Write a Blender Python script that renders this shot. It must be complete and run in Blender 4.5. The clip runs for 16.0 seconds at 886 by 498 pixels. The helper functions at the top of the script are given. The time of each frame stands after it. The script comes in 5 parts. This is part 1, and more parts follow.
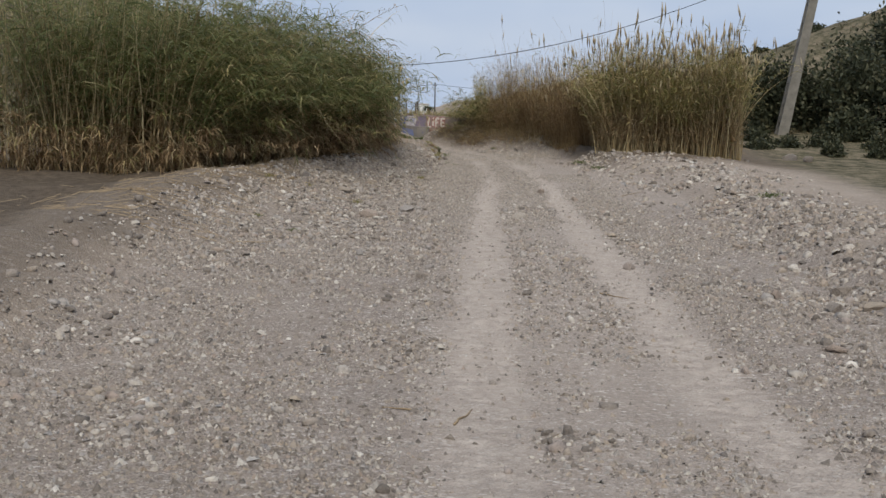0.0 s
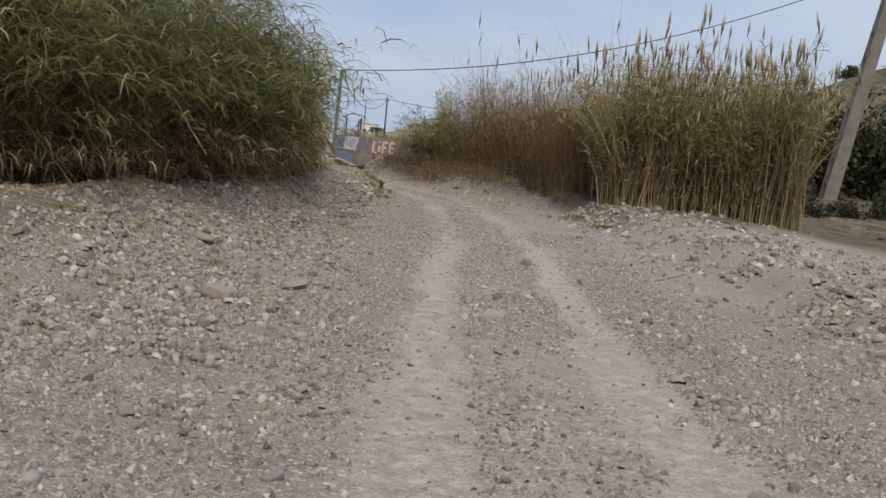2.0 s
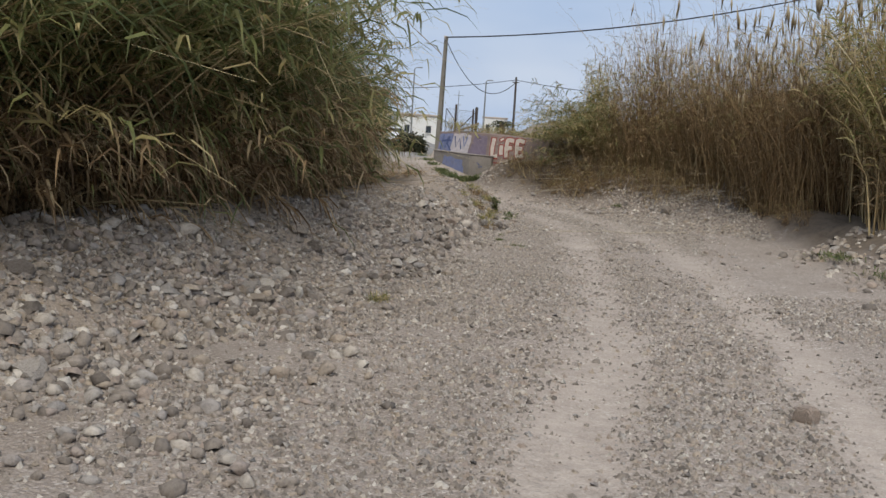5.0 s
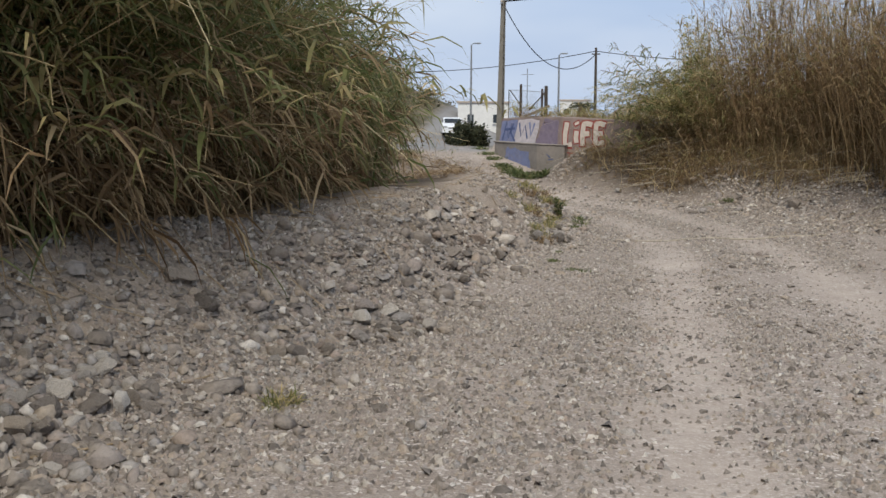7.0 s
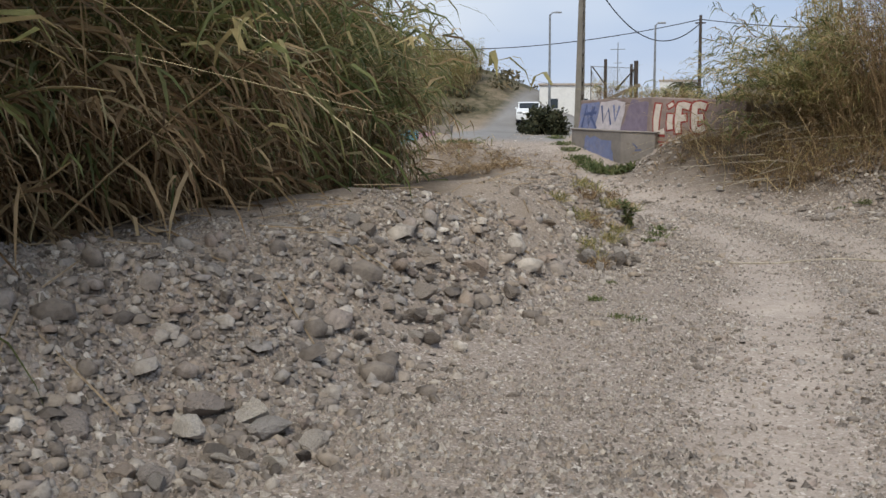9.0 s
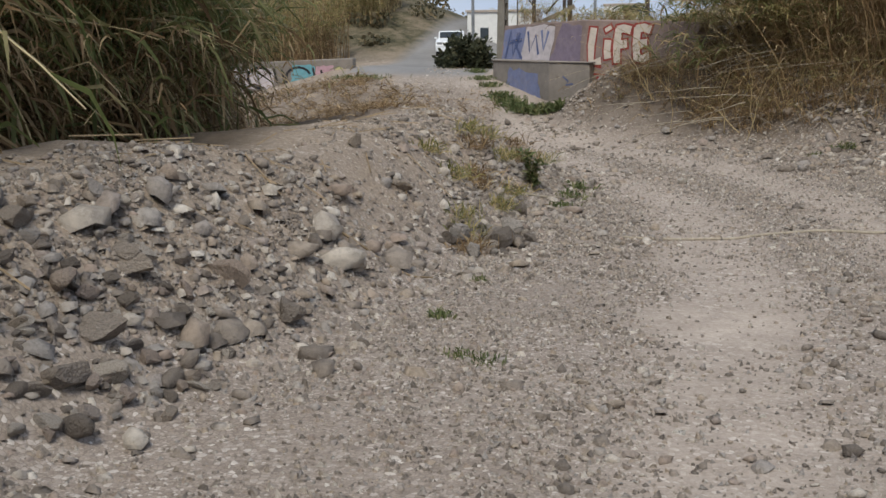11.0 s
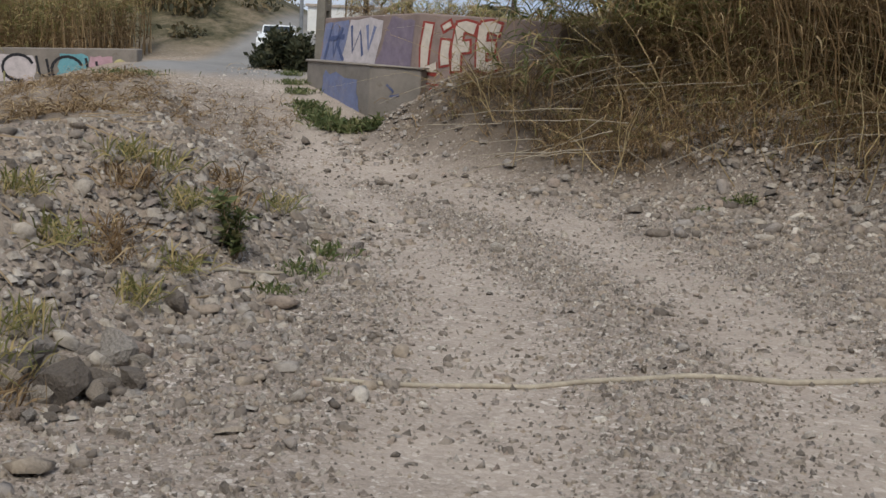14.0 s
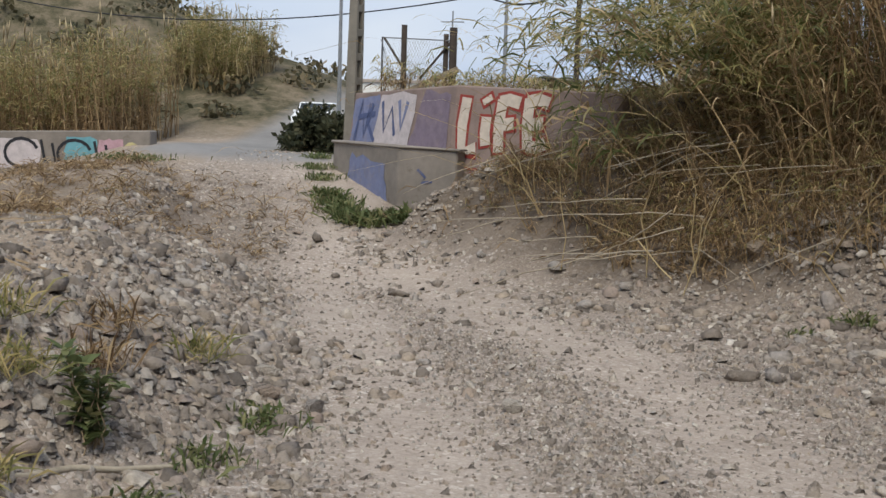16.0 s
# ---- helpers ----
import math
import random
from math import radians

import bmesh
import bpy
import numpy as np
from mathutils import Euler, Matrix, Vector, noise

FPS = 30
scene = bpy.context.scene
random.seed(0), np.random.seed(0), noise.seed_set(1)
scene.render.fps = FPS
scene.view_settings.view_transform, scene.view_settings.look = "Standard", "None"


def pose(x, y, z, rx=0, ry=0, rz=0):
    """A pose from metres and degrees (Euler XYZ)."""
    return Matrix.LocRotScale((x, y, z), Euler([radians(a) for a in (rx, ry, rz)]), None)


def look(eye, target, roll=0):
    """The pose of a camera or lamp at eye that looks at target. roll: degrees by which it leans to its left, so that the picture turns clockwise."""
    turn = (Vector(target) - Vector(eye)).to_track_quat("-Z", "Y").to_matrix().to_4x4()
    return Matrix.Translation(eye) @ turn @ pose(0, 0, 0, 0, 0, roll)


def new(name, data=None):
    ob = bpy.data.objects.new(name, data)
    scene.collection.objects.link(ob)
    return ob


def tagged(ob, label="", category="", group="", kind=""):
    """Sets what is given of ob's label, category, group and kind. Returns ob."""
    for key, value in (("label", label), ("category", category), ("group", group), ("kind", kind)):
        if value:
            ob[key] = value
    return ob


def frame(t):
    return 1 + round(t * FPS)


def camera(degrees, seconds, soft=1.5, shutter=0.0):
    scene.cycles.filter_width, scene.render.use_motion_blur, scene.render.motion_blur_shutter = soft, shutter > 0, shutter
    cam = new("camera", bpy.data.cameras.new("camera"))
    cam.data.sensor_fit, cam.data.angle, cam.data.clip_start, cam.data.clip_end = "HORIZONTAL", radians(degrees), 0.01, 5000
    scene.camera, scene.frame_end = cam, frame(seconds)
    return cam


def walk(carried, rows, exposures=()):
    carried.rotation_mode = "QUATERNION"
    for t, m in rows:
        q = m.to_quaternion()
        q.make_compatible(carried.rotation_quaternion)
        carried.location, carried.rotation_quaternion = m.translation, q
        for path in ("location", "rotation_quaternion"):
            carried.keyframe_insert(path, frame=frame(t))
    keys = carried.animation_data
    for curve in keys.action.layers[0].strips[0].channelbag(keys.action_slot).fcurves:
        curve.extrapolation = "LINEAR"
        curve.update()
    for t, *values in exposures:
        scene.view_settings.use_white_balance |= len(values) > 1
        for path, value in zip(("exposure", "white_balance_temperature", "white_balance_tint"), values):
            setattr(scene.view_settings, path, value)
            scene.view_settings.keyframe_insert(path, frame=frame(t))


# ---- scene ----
cam = camera(40.9, 16.0)
METRES, EYE, TILT, LEAN, TURN = 72.58, 6.08, 0.0, 0.0, 0.0
ROWS = [
    (0.0, 0.0, 0.0, 0.0, 0.17, -8.99, -1.1),
    (0.5, 0.0011, 0.0592, -0.0068, 0.09, -9.19, -1.83),
    (1.0, 0.0037, 0.1336, -0.0119, -1.39, -9.61, -1.42),
    (1.5, 0.0062, 0.2172, -0.0156, -2.11, -10.7, -1.38),
    (2.0, 0.0118, 0.2913, -0.0199, -1.29, -7.2, -5.7),
    (2.5, 0.0146, 0.3524, -0.0239, 0.84, -7.86, -6.57),
    (3.0, 0.0176, 0.4104, -0.0281, 1.56, -8.1, -5.95),
    (3.5, 0.0175, 0.4593, -0.0304, 3.42, -8.22, -4.54),
    (4.0, 0.0198, 0.5054, -0.0326, 4.91, -7.67, -4.37),
    (6.5, 0.0284, 0.684, -0.0437, 9.5, -7.05, -1.04),
    (7.0, 0.0308, 0.7113, -0.0454, 11.46, -7.42, -0.36),
    (7.5, 0.0328, 0.7363, -0.0464, 12.03, -7.76, -0.24),
    (8.0, 0.0347, 0.76, -0.0472, 14.12, -7.48, -0.29),
    (10.5, 0.0316, 0.8583, -0.056, 18.79, -9.23, 1.09),
    (11.0, 0.033, 0.8748, -0.0561, 15.77, -10.52, 0.79),
    (11.5, 0.0339, 0.8903, -0.0575, 14.34, -11.8, -0.86),
    (12.0, 0.0346, 0.9052, -0.0579, 12.36, -13.08, -1.69),
    (12.5, 0.0353, 0.9188, -0.0582, 10.23, -12.56, -1.3),
    (13.0, 0.0354, 0.9314, -0.0591, 10.72, -11.13, -1.87),
    (13.5, 0.0363, 0.9436, -0.0603, 9.63, -10.58, -1.56),
    (14.0, 0.0363, 0.9548, -0.0606, 11.46, -9.76, -2.54),
    (14.5, 0.0362, 0.9655, -0.0605, 11.15, -8.81, -2.27),
    (15.0, 0.0359, 0.976, -0.0604, 13.0, -7.49, -1.92),
    (15.5, 0.0362, 0.986, -0.0604, 14.43, -7.17, -2.53),
    (16.0, 0.0359, 0.9956, -0.0601, 15.52, -6.31, -1.79),
]
walk(cam, [(t, pose(0, 0, EYE, TILT, LEAN, TURN) @ pose(METRES * x, METRES * y, METRES * z, 90 + pitch, roll, yaw)) for t, x, y, z, yaw, pitch, roll in ROWS],
     exposures=[(0.0, 0.22), (0.5, 0.1), (1.0, 0.12), (1.5, 0.15), (2.0, 0.19), (2.5, 0.09), (4.0, 0.2), (7.0, 0.40), (11.0, 0.28), (12.0, 0.12), (13.0, 0.14), (14.0, 0.2), (16.0, 0.38)])

# ---- world and light: an overcast afternoon ----
world = bpy.data.worlds.new("overcast_sky")
scene.world = world
world.use_nodes = True
wn, wl = world.node_tree.nodes, world.node_tree.links
wn.clear()
w_out = wn.new("ShaderNodeOutputWorld")
w_bg = wn.new("ShaderNodeBackground")
w_sky = wn.new("ShaderNodeTexSky")
w_sky.sky_type, w_sky.sun_disc = "NISHITA", False
w_sky.sun_elevation, w_sky.sun_rotation = radians(55), radians(174)
w_sky.air_density, w_sky.dust_density = 1.2, 2.0
w_gain = wn.new("ShaderNodeVectorMath"); w_gain.operation = "SCALE"; w_gain.inputs[3].default_value = 0.10
w_co = wn.new("ShaderNodeTexCoord")
w_map = wn.new("ShaderNodeMapping"); w_map.inputs["Scale"].default_value = (1.6, 1.6, 5.0)
w_noise = wn.new("ShaderNodeTexNoise")
w_noise.inputs["Scale"].default_value, w_noise.inputs["Detail"].default_value = 1.6, 4.0
w_ramp = wn.new("ShaderNodeValToRGB")
w_ramp.color_ramp.elements[0].position, w_ramp.color_ramp.elements[0].color = 0.34, (0.47, 0.60, 0.84, 1)
w_ramp.color_ramp.elements[1].position, w_ramp.color_ramp.elements[1].color = 0.70, (0.74, 0.82, 0.95, 1)
w_mix = wn.new("ShaderNodeMix"); w_mix.data_type = "RGBA"; w_mix.inputs[0].default_value = 0.88
wl.new(w_co.outputs["Generated"], w_map.inputs[0]); wl.new(w_map.outputs[0], w_noise.inputs["Vector"])
wl.new(w_noise.outputs[0], w_ramp.inputs[0])
w_up = wn.new("ShaderNodeVectorMath"); w_up.operation = "MAXIMUM"; w_up.inputs[1].default_value = (-1, -1, 0.03)
wl.new(w_co.outputs["Generated"], w_up.inputs[0]); wl.new(w_up.outputs[0], w_sky.inputs[0])
wl.new(w_sky.outputs[0], w_gain.inputs[0])
wl.new(w_gain.outputs[0], w_mix.inputs[6]); wl.new(w_ramp.outputs[0], w_mix.inputs[7])
wl.new(w_mix.outputs[2], w_bg.inputs[0]); wl.new(w_bg.outputs[0], w_out.inputs[0])
w_bg.inputs[1].default_value = 0.77
sun = new("sun", bpy.data.lights.new("sun", "SUN"))
sun.data.energy, sun.data.angle, sun.data.color = 2.1, radians(22), (1.0, 0.95, 0.83)
sun.matrix_world = look((4, -40, 58), (0, 0, 0))


# ---- materials ----
class Nodes:
    """A small wrapper to write node materials in short lines."""

    def __init__(self, name, rough=0.9, metal=0.0):
        self.mat = bpy.data.materials.new(name)
        self.mat.use_nodes = True
        self.tree = self.mat.node_tree
        self.bsdf = self.tree.nodes["Principled BSDF"]
        self.bsdf.inputs["Roughness"].default_value = rough
        self.bsdf.inputs["Metallic"].default_value = metal
        self.bsdf.inputs["Specular IOR Level"].default_value = 0.25
        self.co = self.add("ShaderNodeTexCoord").outputs["Object"]

    def add(self, kind):
        return self.tree.nodes.new(kind)

    def link(self, a, b):
        self.tree.links.new(a, b)

    def noise(self, scale, detail=4.0, rough=0.6):
        n = self.add("ShaderNodeTexNoise")
        n.inputs["Scale"].default_value, n.inputs["Detail"].default_value, n.inputs["Roughness"].default_value = scale, detail, rough
        self.link(self.co, n.inputs["Vector"])
        return n.outputs[0]

    def voronoi(self, scale, what="Color"):
        n = self.add("ShaderNodeTexVoronoi")
        n.inputs["Scale"].default_value = scale
        self.link(self.co, n.inputs["Vector"])
        return n.outputs[what]

    def ramp(self, fac, *stops):
        n = self.add("ShaderNodeValToRGB")
        e = n.color_ramp.elements
        while len(e) < len(stops):
            e.new(0.5)
        for el, (p, c) in zip(e, stops):
            el.position, el.color = p, (*c, 1)
        self.link(fac, n.inputs[0])
        return n.outputs[0]

    def mix(self, fac, a, b, how="MIX"):
        n = self.add("ShaderNodeMix")
        n.data_type, n.blend_type = "RGBA", how
        for sock, v in ((n.inputs[0], fac), (n.inputs[6], a), (n.inputs[7], b)):
            if isinstance(v, (int, float)):
                sock.default_value = v
            elif isinstance(v, tuple):
                sock.default_value = (*v, 1)
            else:
                self.link(v, sock)
        return n.outputs[2]

    def math(self, how, a, b=0.0, clamp=False):
        n = self.add("ShaderNodeMath")
        n.operation, n.use_clamp = how, clamp
        for sock, v in zip(n.inputs, (a, b)):
            if isinstance(v, (int, float)):
                sock.default_value = v
            else:
                self.link(v, sock)
        return n.outputs[0]

    def attr(self, name):
        n = self.add("ShaderNodeAttribute")
        n.attribute_name = name
        return n.outputs["Fac"]

    def island(self):
        return self.add("ShaderNodeNewGeometry").outputs["Random Per Island"]

    def object_random(self):
        return self.add("ShaderNodeObjectInfo").outputs["Random"]

    def bump(self, height, strength=0.5, dist=0.02):
        n = self.add("ShaderNodeBump")
        n.inputs["Strength"].default_value, n.inputs["Distance"].default_value = strength, dist
        self.link(height, n.inputs["Height"])
        self.link(n.outputs[0], self.bsdf.inputs["Normal"])

    def color(self, c):
        if isinstance(c, tuple):
            self.bsdf.inputs["Base Color"].default_value = (*c, 1)
        else:
            self.link(c, self.bsdf.inputs["Base Color"])
        return self.mat


def ground_material():
    n = Nodes("gravel_ground", 0.95)
    n.bsdf.inputs["Specular IOR Level"].default_value = 0.1
    coarse = n.attr("coarse")
    soil = n.ramp(n.noise(0.55, 8, 0.7), (0.3, (0.238, 0.197, 0.166)), (0.55, (0.302, 0.254, 0.217)), (0.72, (0.362, 0.308, 0.264)))
    soil = n.mix(1.0, soil, n.ramp(n.noise(38, 6, 0.8), (0.36, (0.72, 0.70, 0.68)), (0.64, (1.26, 1.26, 1.26))), "MULTIPLY")

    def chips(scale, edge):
        """Packed bits of broken stone, each of its own tone, with dark shade painted into the gaps between them."""
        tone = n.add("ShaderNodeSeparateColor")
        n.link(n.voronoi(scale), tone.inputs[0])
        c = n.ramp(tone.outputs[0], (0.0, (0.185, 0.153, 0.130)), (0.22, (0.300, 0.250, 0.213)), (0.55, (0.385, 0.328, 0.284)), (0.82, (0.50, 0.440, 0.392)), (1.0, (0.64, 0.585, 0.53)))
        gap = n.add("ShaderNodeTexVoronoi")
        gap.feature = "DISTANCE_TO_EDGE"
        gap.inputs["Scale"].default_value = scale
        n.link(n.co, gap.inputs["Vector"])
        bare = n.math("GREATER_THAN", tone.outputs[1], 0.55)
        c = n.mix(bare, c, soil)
        # small shadows at chip edges, put into the base colour as dark brown
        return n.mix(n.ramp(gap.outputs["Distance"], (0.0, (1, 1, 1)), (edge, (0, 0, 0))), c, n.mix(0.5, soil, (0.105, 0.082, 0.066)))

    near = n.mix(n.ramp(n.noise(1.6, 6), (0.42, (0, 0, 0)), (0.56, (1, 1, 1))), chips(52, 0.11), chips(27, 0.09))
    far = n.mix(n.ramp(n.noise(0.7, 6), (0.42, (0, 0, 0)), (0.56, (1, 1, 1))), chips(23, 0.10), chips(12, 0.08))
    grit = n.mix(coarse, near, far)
    base = n.mix(n.ramp(n.noise(0.8, 7, 0.7), (0.34, (0.25, 0.25, 0.25)), (0.56, (1, 1, 1))), soil, grit)
    dust = n.ramp(n.noise(2.0, 6, 0.7), (0.3, (0.405, 0.338, 0.286)), (0.7, (0.515, 0.442, 0.380)))
    dust = n.mix(1.0, dust, n.ramp(n.noise(30, 5, 0.75), (0.38, (0.86, 0.85, 0.84)), (0.62, (1.1, 1.1, 1.1))), "MULTIPLY")
    dust_f = n.math("MULTIPLY", n.attr("dust"), n.ramp(n.noise(2.6, 10, 0.82), (0.34, (0.30, 0.30, 0.30)), (0.54, (1, 1, 1))), True)
    base = n.mix(n.math("MULTIPLY", dust_f, 0.88), base, dust)
    earth = n.ramp(n.noise(1.6, 8, 0.7), (0.3, (0.245, 0.187, 0.132)), (0.7, (0.400, 0.320, 0.238)))
    earth = n.mix(1.0, earth, n.ramp(n.noise(24, 7, 0.8), (0.36, (0.70, 0.68, 0.66)), (0.64, (1.24, 1.24, 1.24))), "MULTIPLY")
    earth_f = n.math("MULTIPLY", n.attr("earth"), n.ramp(n.noise(0.9, 6), (0.28, (0.35, 0.35, 0.35)), (0.58, (0.98, 0.98, 0.98))), True)
    base = n.mix(earth_f, base, n.mix(0.38, earth, grit))
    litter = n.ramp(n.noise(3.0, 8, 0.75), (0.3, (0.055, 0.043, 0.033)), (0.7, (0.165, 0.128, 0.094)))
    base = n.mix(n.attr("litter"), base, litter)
    scrub = n.ramp(n.noise(1.1, 9, 0.78), (0.36, (0.030, 0.033, 0.019)), (0.48, (0.103, 0.090, 0.056)), (0.6, (0.198, 0.159, 0.112)), (0.8, (0.284, 0.241, 0.185)))
    base = n.mix(n.attr("scrub"), base, scrub)
    paved = n.ramp(n.noise(1.2, 9, 0.75), (0.3, (0.20, 0.192, 0.186)), (0.7, (0.28, 0.268, 0.257)))
    base = n.mix(n.attr("paved"), base, paved)
    fine_h = n.math("ADD", n.math("MULTIPLY", n.voronoi(27, "Distance"), -0.6), n.math("MULTIPLY", n.noise(60, 4, 0.7), 0.5))
    big_h = n.math("MULTIPLY", n.math("ADD", n.voronoi(12, "Distance"), n.voronoi(23, "Distance")), -1.6)
    h = n.math("ADD", n.math("ADD", fine_h, n.math("MULTIPLY", big_h, n.math("MULTIPLY", coarse, 2.2))), n.math("MULTIPLY", n.noise(9, 8, 0.7), 1.2))
    n.bump(n.math("MULTIPLY", h, n.math("SUBTRACT", 1.0, n.math("MULTIPLY", dust_f, 0.6))), 0.8, 0.014)
    return n.color(base)


def stone_material(name, piece):
    n = Nodes(name, 0.9)
    r = n.object_random() if piece else n.island()
    c = n.ramp(r, (0.0, (0.135, 0.116, 0.102)), (0.18, (0.215, 0.185, 0.160)), (0.38, (0.275, 0.238, 0.207)), (0.52, (0.335, 0.280, 0.225)), (0.60, (0.295, 0.238, 0.203)), (0.72, (0.29, 0.268, 0.252)), (0.88, (0.385, 0.342, 0.298)), (0.97, (0.45, 0.408, 0.362)), (1.0, (0.55, 0.51, 0.465)))
    v = n.ramp(n.noise(11, 9, 0.78), (0.32, (0.68, 0.66, 0.64)), (0.5, (1.1, 1.08, 1.05)), (0.68, (1.38, 1.35, 1.3)))
    n.bump(n.math("ADD", n.noise(14, 8, 0.75), n.math("MULTIPLY", n.voronoi(9, "Distance"), 0.7)), 0.8, 0.035)
    return n.color(n.mix(1.0, c, v, "MULTIPLY"))


def leafy(name, stops, rough=0.6, through_leaf=0.25):
    n = Nodes(name, rough)
    c = n.ramp(n.island(), *stops)
    v = n.ramp(n.noise(5, 4), (0.3, (0.78, 0.78, 0.76)), (0.7, (1.18, 1.16, 1.1)))
    c = n.mix(1.0, c, v, "MULTIPLY")
    n.color(c)
    if through_leaf:
        t = n.add("ShaderNodeBsdfTranslucent")
        n.link(c, t.inputs[0])
        m = n.add("ShaderNodeMixShader")
        m.inputs[0].default_value = through_leaf
        n.link(n.bsdf.outputs[0], m.inputs[1]); n.link(t.outputs[0], m.inputs[2])
        n.link(m.outputs[0], n.tree.nodes["Material Output"].inputs[0])
    return n.mat


def plain(name, c, rough=0.8, var=0.25, scale=6.0, metal=0.0, relief=0.2):
    n = Nodes(name, rough, metal)
    a, b = tuple(x * (1 - var) for x in c), tuple(min(1, x * (1 + var)) for x in c)
    n.bump(n.noise(scale * 6, 6), relief, 0.01)
    return n.color(n.ramp(n.noise(scale, 7, 0.7), (0.3, a), (0.7, b)))


def concrete_material(name, c):
    n = Nodes(name, 0.92)
    big = n.ramp(n.noise(1.7, 8, 0.72), (0.3, tuple(x * 0.68 for x in c)), (0.55, c), (0.75, tuple(x * 1.22 for x in c)))
    stain = n.ramp(n.noise(5.0, 8, 0.8), (0.56, (1, 1, 1)), (0.74, (0.6, 0.55, 0.48)))
    n.bump(n.noise(26, 8, 0.7), 0.45, 0.012)
    return n.color(n.mix(1.0, big, stain, "MULTIPLY"))


GROUND = ground_material()
STONE, PEBBLE = stone_material("stone", True), stone_material("pebbles", False)
LEAF = leafy("cane_leaf", ((0.0, (0.085, 0.108, 0.042)), (0.3, (0.145, 0.170, 0.064)), (0.6, (0.195, 0.205, 0.085)), (0.85, (0.27, 0.255, 0.118)), (1.0, (0.38, 0.33, 0.18))), 0.5, 0.48)
LEAF_PALE = leafy("cane_leaf_pale", ((0.0, (0.15, 0.165, 0.06)), (0.35, (0.26, 0.25, 0.10)), (0.7, (0.40, 0.335, 0.155)), (1.0, (0.55, 0.43, 0.22))), 0.55, 0.4)
LEAF_DRY = leafy("dry_leaf", ((0.0, (0.12, 0.074, 0.042)), (0.4, (0.235, 0.155, 0.085)), (0.75, (0.37, 0.262, 0.15)), (1.0, (0.54, 0.42, 0.26))), 0.75, 0.35)
CANE = leafy("cane_stem", ((0.0, (0.20, 0.145, 0.08)), (0.4, (0.36, 0.27, 0.145)), (0.8, (0.52, 0.41, 0.235)), (1.0, (0.64, 0.54, 0.34))), 0.6, 0)
CANE_RUST = leafy("cane_rust", ((0.0, (0.17, 0.108, 0.058)), (0.5, (0.31, 0.208, 0.112)), (1.0, (0.48, 0.35, 0.20))), 0.7, 0)
PLUME = leafy("cane_plume", ((0.0, (0.32, 0.25, 0.155)), (1.0, (0.58, 0.48, 0.33))), 0.9, 0.3)
SHRUB = leafy("shrub_leaf", ((0.0, (0.028, 0.034, 0.02)), (0.6, (0.06, 0.066, 0.036)), (1.0, (0.12, 0.112, 0.065))), 0.6, 0.25)
WEED = leafy("weed_leaf", ((0.0, (0.075, 0.105, 0.04)), (0.6, (0.14, 0.165, 0.07)), (1.0, (0.24, 0.23, 0.115))), 0.6, 0.3)
CONCRETE = concrete_material("concrete", (0.235, 0.205, 0.178))
CONCRETE_PINK = concrete_material("concrete_pinkish", (0.26, 0.195, 0.17))
POST = concrete_material("pole_concrete", (0.22, 0.20, 0.168))
CANE_GREY = plain("weathered_cane", (0.36, 0.31, 0.24), 0.8, 0.3, 12)
TWIG = plain("twig_bark", (0.27, 0.20, 0.125), 0.85, 0.35, 9)


# ---- small geometry helpers ----
def mesh_object(name, verts, faces, mats, parent=None, mat_index=None, smooth=True, label=""):
    me = bpy.data.meshes.new(name)
    me.from_pydata(verts, [], faces)
    for m in mats:
        me.materials.append(m)
    if mat_index is not None:
        me.polygons.foreach_set("material_index", np.asarray(mat_index, dtype=np.int32))
    me.polygons.foreach_set("use_smooth", np.full(len(me.polygons), smooth))
    me.update()
    ob = new(name, me)
    if parent is not None:
        ob.parent = parent
    return tagged(ob, label)


def part(name, bm, material, parent=None, label="", smooth=False):
    me = bpy.data.meshes.new(name)
    for f in bm.faces:
        f.smooth = smooth
    bm.to_mesh(me)
    bm.free()
    me.materials.append(material)
    ob = new(name, me)
    if parent is not None:
        ob.parent = parent
    return tagged(ob, label)


def empty(name, m, label, category, group="", kind=""):
    ob = new(name)
    ob.matrix_world = m
    return tagged(ob, label, category, group, kind)


def box(size, at=(0, 0, 0), bevel=0.0, rot=None):
    bm = bmesh.new()
    bmesh.ops.create_cube(bm, size=1)
    bmesh.ops.scale(bm, vec=size, verts=bm.verts)
    if bevel:
        bmesh.ops.bevel(bm, geom=bm.edges[:], offset=bevel, segments=2, affect="EDGES", profile=0.6)
    if rot is not None:
        bmesh.ops.transform(bm, matrix=rot, verts=bm.verts)
    bmesh.ops.translate(bm, vec=at, verts=bm.verts)
    return bm


def tube(points, radii, sides=8):
    """A round tube along points, closed at both ends."""
    bm = bmesh.new()
    pts = [Vector(p) for p in points]
    if isinstance(radii, (int, float)):
        radii = [radii] * len(pts)
    rings = []
    for i, p in enumerate(pts):
        d = (pts[min(i + 1, len(pts) - 1)] - pts[max(i - 1, 0)]).normalized()
        u = d.cross(Vector((0.31, 0.17, 0.93)))
        u = (u if u.length > 1e-3 else d.cross(Vector((1, 0, 0)))).normalized()
        v = d.cross(u)
        rings.append([bm.verts.new(p + radii[i] * (math.cos(a) * u + math.sin(a) * v)) for a in (2 * math.pi * k / sides for k in range(sides))])
    for a, b in zip(rings, rings[1:]):
        for k in range(sides):
            bm.faces.new((a[k], a[(k + 1) % sides], b[(k + 1) % sides], b[k]))
    bm.faces.new(rings[0][::-1])
    bm.faces.new(rings[-1])
    return bm


